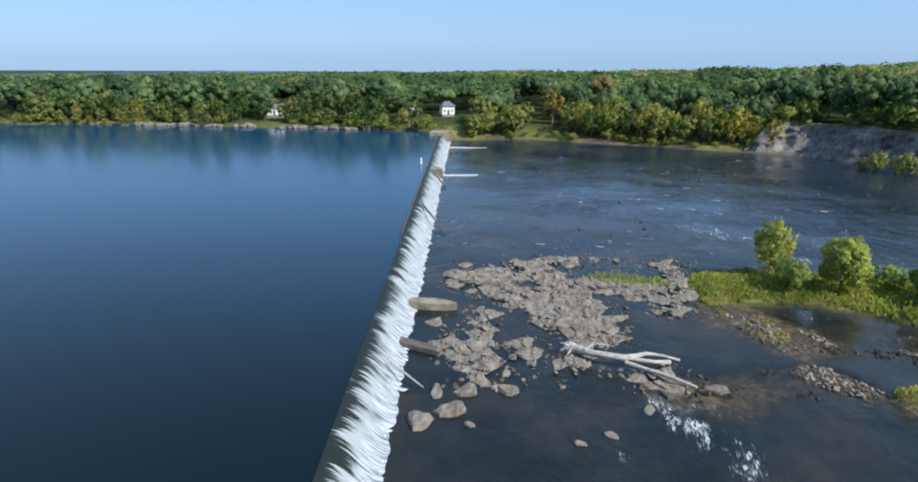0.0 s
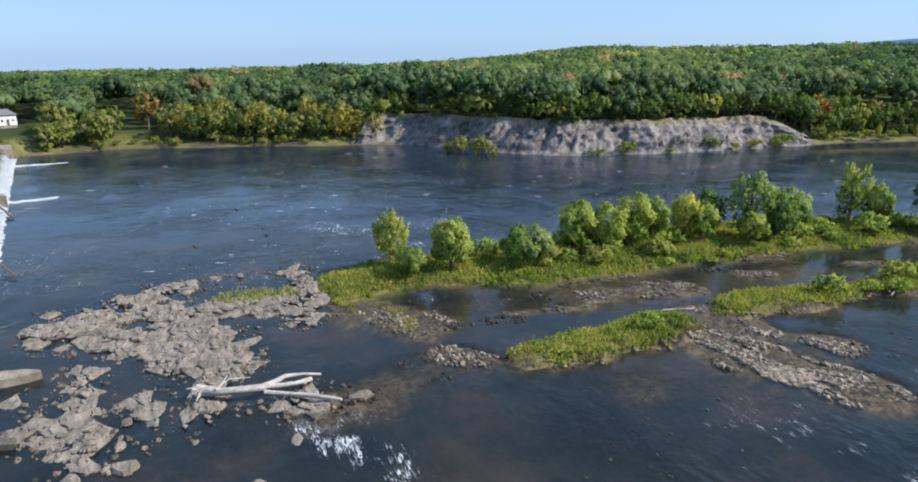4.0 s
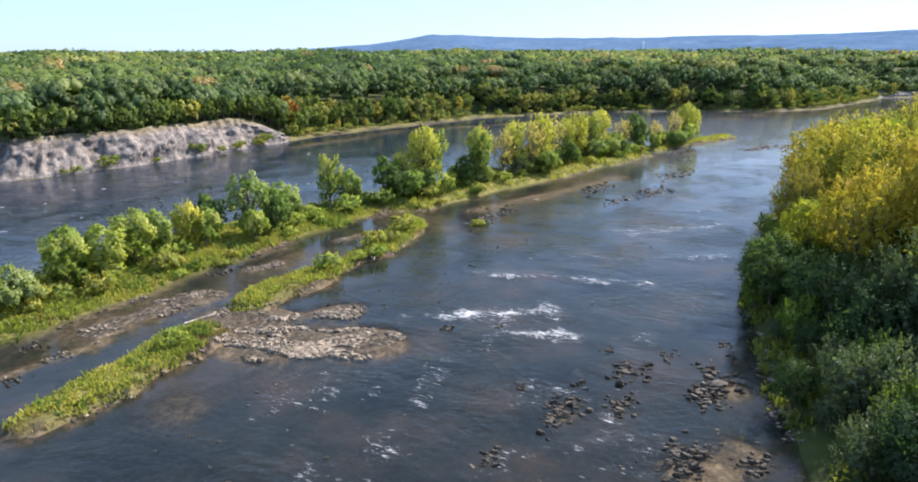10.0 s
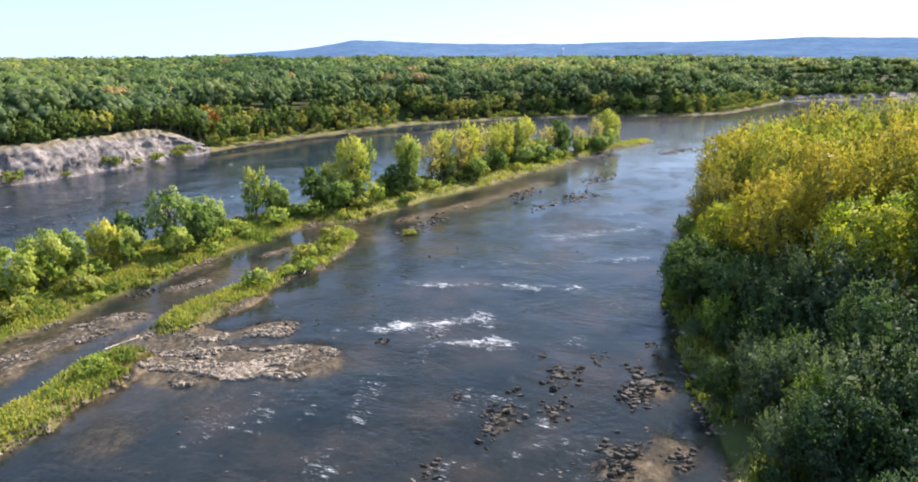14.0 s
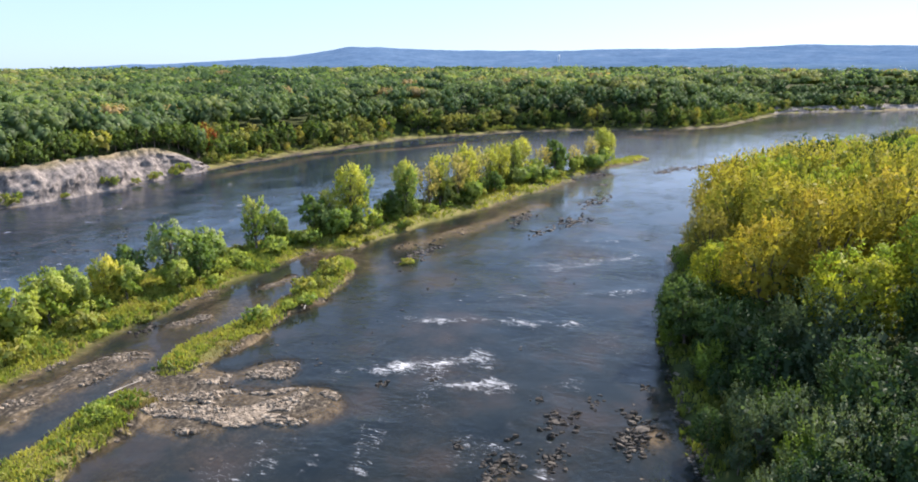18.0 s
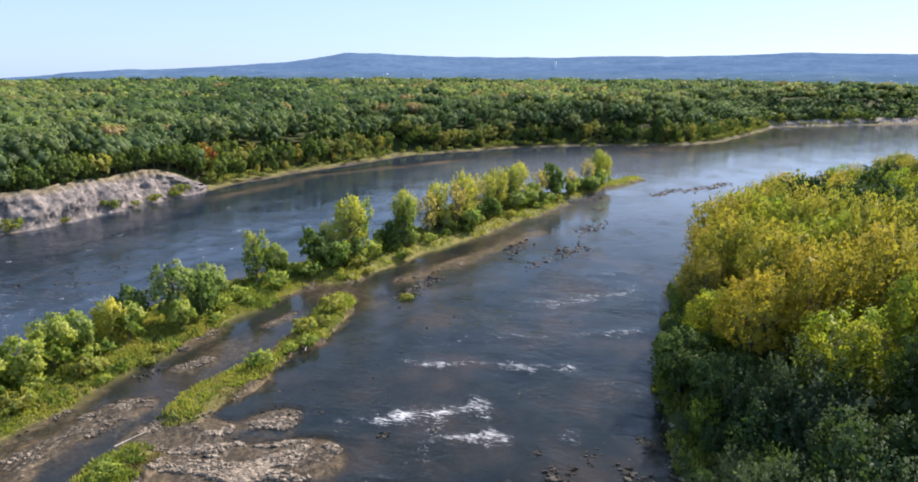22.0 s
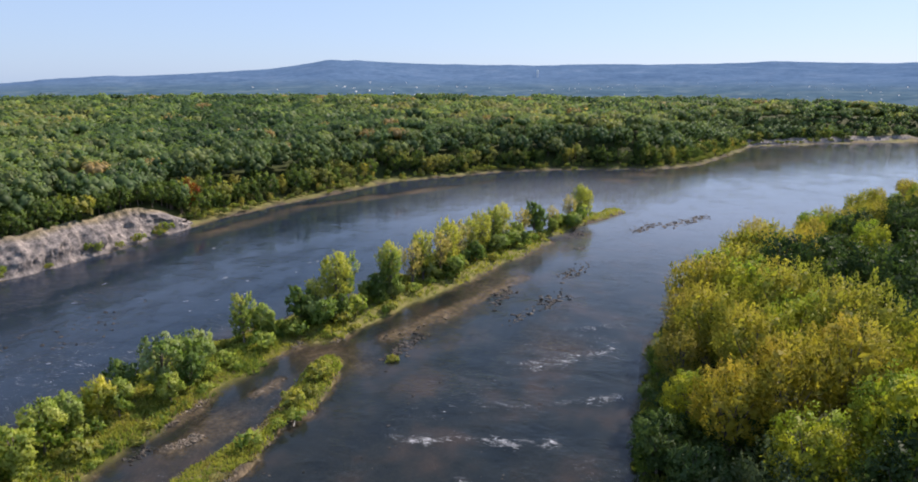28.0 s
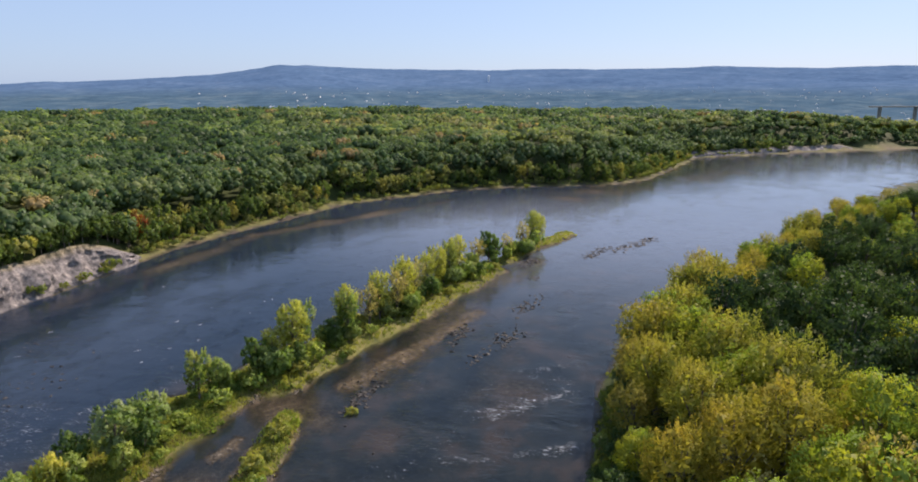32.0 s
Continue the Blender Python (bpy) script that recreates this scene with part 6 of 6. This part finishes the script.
for p, m in zip(seeds, mk):
    if m < 0.05 or (m < 2.2 and fnoise(p[0], p[1], 2.0, 197, 2) > 0.66):
        continue
    d = seeds - p
    stretch = np.hypot(d @ ex * 0.5, d @ ey)
    near = np.argsort(stretch)[1:14]
    poly = [p + ex * a * 3.2 + ey * b_ * 2.0 for a, b_ in ((-1, -1), (1, -1), (1, 1), (-1, 1))]
    for k in near:
        n = seeds[k] - p
        poly = clip(poly, p + n * 0.5, n)
        if len(poly) < 3:
            break
    if len(poly) < 3:
        continue
    gap = rng.uniform(0.98, 1.08)
    pts = []
    for a, b_ in zip(poly, poly[1:] + poly[:1]):
        for t in (0.0, 0.33, 0.67):
            q = a + (b_ - a) * t
            pts.append((q - p) * gap * rng.uniform(0.88, 1.1))
    z1 = min(0.7, 0.06 + 0.13 * m + 0.5 * (fnoise(p[0], p[1], 3.0, 195) - 0.5) + rng.uniform(-0.05, 0.06))
    tx, ty = rng.normal(0.02, 0.04), rng.normal(0.04, 0.04)
    n = len(pts)
    V = [(*q, -0.8 - z1) for q in pts]
    for sc, dz in ((1.0, -0.1), (0.95, -0.01), (0.5, 0.03)):
        for q in pts:
            V.append((q[0] * sc, q[1] * sc, dz + tx * q[0] + ty * q[1] + rng.normal(0, 0.03)))
    me = bpy.data.meshes.new("slab")
    F = [(r * n + i, r * n + (i + 1) % n, (r + 1) * n + (i + 1) % n, (r + 1) * n + i) for r in range(3) for i in range(n)] + [tuple(range(3 * n, 4 * n))]
    me.from_pydata(V, [], F)
    me.materials.append(ROCK)
    ob = new("slab", me)
    ob.location = (p[0], p[1], z1)
    ob.parent = outcrop
    count += 1
    if m < 0.7:
        loose.append((p[0] + rng.normal(0, 0.8), p[1] + rng.normal(0, 0.8), 0.0, rng.uniform(0.12, 0.4), rng.uniform(0, 3), 0.5))
lx_, ly_ = rng.uniform(-20, 14, 5200), rng.uniform(44, 90, 5200)
lm_ = outcrop_mask(lx_, ly_)
plates = []
for x, y, m in zip(lx_, ly_, lm_):
    if -1.6 < m < 0.4 and rng.random() < 0.5:
        loose.append((x, y, -0.02, 0.08 + 0.42 * rng.random() ** 2, rng.normal(1.9, 0.5), 0.35))
    elif m > 0.4 and rng.random() < 0.3:
        z = min(0.7, 0.06 + 0.13 * m + 0.5 * (float(fnoise(x, y, 3.0, 195)) - 0.5))
        plates.append((x, y, z + 0.05, 0.2 + 0.75 * rng.random() ** 2, rng.normal(1.9, 0.25), rng.uniform(0.06, 0.16)))
stone_field("rock_plates", "thin split plates lying on the bedrock", plates, 12, ROCK)
stone_field("rubble", "loose broken rock round the bedrock outcrop", loose, 6)

# ---- bleached drift log ----
drift = thing("drift_log", "bleached white dead tree stranded on the rocks", "log", pose(0, 0, 0))
V, F = tube([[(-2.3, 53.6, 0.8, 0.5), (-1.4, 53.0, 0.9, 0.42), (-0.4, 52.3, 1.0, 0.36), (1.2, 51.9, 1.05, 0.3), (2.8, 51.8, 1.05, 0.3), (3.8, 52.3, 1.1, 0.26), (4.8, 53.0, 1.1, 0.2), (6.3, 53.0, 1.05, 0.15), (7.8, 52.7, 0.9, 0.1)]], 9, 91, 0.2)
trunk = part_np("trunk", V, F, DRIFTWOOD, drift, smooth_faces=True)
for k, p in enumerate(([(2.6, 51.9, 1.1, 0.22), (4.0, 51.7, 1.0, 0.2), (5.4, 51.8, 0.9, 0.18), (6.9, 52.3, 0.8, 0.2)], [(3.6, 51.8, 0.9, 0.16), (5.0, 52.2, 0.8, 0.15), (6.4, 52.0, 0.7, 0.12)],
                       [(-0.9, 52.3, 1.3, 0.1), (0.2, 53.2, 1.6, 0.07), (1.9, 53.1, 1.5, 0.04)], [(-0.6, 52.6, 1.3, 0.08), (0.1, 53.7, 1.7, 0.04)])):
    V, F = tube([p], 7, 92 + k)
    part_np("branch", V, F, DRIFTWOOD, drift, smooth_faces=True)
for k in range(7):
    a = rng.uniform(1.8, 4.6)
    V, F = tube([[(-2.0, 53.4, 0.9, 0.2), (-2.0 + math.cos(a) * 0.7, 53.4 + math.sin(a) * 0.7, 0.8 + rng.normal(0, 0.3), 0.12), (-2.0 + math.cos(a) * 1.2, 53.4 + math.sin(a) * 1.3, 0.6 + rng.normal(0, 0.4), 0.04)]], 6, 100 + k)
    part_np("root", V, F, DRIFTWOOD, drift)
V, F = tube([[(2.9, 51.5, 0.75, 0.17), (4.8, 50.4, 0.75, 0.18), (6.7, 49.5, 0.7, 0.18), (8.6, 48.3, 0.6, 0.16), (8.75, 48.2, 0.6, 0.12)]], 9, 111)
tagged(new("log", fast_mesh("log", V, F, [DRIFTWOOD], True)), "straight bleached log beside the stranded tree", "log")
for pts in ([(46.2, 55.2, 0.45, 0.08), (48.2, 54.6, 0.5, 0.06), (49.8, 54.3, 0.45, 0.03)], [(74.5, 49.2, 0.5, 0.09), (76, 49.8, 0.8, 0.07), (77.4, 50.8, 0.9, 0.04)], [(207.5, 171.6, 1.0, 0.35), (207.9, 172.2, 6, 0.3), (208.6, 172.6, 9.6, 0.12)], [(205.5, 171.8, 1.2, 0.25), (206.6, 172.4, 5, 0.2), (208.2, 172.9, 8.0, 0.08)]):
    V, F = tube([pts], 7, int(pts[0][0] * 10))
    tagged(new("log", fast_mesh("log", V, F, [DRIFTWOOD], True)), "weathered dead trunk on the shore", "log")


# ---- houses on the far shore ----
def house(x, y, turn, w, d, h, rise, label, hip=False):
    ob = thing("house", label, "house", pose(x, y, float(height(x, y)) + 0.9, 0, 0, turn))
    part("foundation", box(w - 0.1, d - 0.1, 2.0, pose(0, 0, -1.0), 0.02), CONCRETE, ob)
    part("wall", box(w, d, h, pose(0, 0, h / 2), 0.03), WHITE, ob)
    bm = bmesh.new()
    e = 0.35
    lo = [bm.verts.new((sx * (w / 2 + e), sy * (d / 2 + e), h)) for sx, sy in ((-1, -1), (1, -1), (1, 1), (-1, 1))]
    lo2 = [bm.verts.new((v.co.x, v.co.y, h - 0.15)) for v in lo]
    k = w * 0.22 if hip else w / 2 + e
    t = [bm.verts.new((-k, 0, h + rise)), bm.verts.new((k, 0, h + rise))]
    bm.faces.new((lo[0], lo[1], t[1], t[0]))
    bm.faces.new((lo[2], lo[3], t[0], t[1]))
    bm.faces.new((lo[1], lo[2], t[1]))
    bm.faces.new((lo[3], lo[0], t[0]))
    for i in range(4):
        bm.faces.new((lo2[i], lo2[(i + 1) % 4], lo[(i + 1) % 4], lo[i]))
    bm.faces.new(lo2[::-1])
    part("roof", bm, ROOF, ob)
    for i in (-1, 0, 1):
        at = pose(i * w * 0.3, -d / 2 - 0.03, 1.6 if i else 1.0)
        if i:
            win = part("window", box(0.8, 0.07, 1.0, at, 0.01), WHITE, ob)
            part("pane", box(0.6, 0.05, 0.8, at @ pose(0, -0.03, 0), 0.004), GLASS_DARK, win, "dark window pane")
        else:
            part("door", box(0.8, 0.08, 1.9, at, 0.01), WOOD_DARK, ob)
    return ob


house(-62.5, 258, 28, 5.2, 4.6, 3.4, 1.8, "small white house with a grey hipped roof", True)
house(-79, 262, 12, 6.0, 5.0, 2.8, 1.6, "small pale house half hidden by trees")
house(-106, 250, 14, 5.5, 4.5, 2.7, 1.5, "low white house among shore trees")
house(-130, 240, 20, 7.0, 5.0, 2.8, 1.6, "white cottage above the rocky shore")
house(-153, 232, 20, 5.0, 4.0, 2.6, 1.4, "small white shed on the far shore")
for x, y, w, h, lab in ((-68.5, 223.5, 0.5, 3.6, "pale concrete post standing at the shore"),):
    tagged(part("post", box(w, w, h, pose(x, y, LEVEL + h / 2 - 0.4), 0.04), CONCRETE, None), lab, "post")
for k in range(70):
    x = rng.uniform(-195, -78)
    y = float(np.interp(x, (-169, -110), (212, 216))) + rng.uniform(0.5, 4.0)
    ob = new("boulder", bprotos[int(rng.integers(0, 6))])
    s = rng.uniform(0.7, 2.2)
    ob.matrix_world = Matrix.LocRotScale((x, y, LEVEL + 0.3), Euler((0, 0, rng.uniform(0, 6))), (s, s, s * 0.8))
    tagged(ob, "grey boulder on the far rocky shore", "rock", "rocks on the far shore")
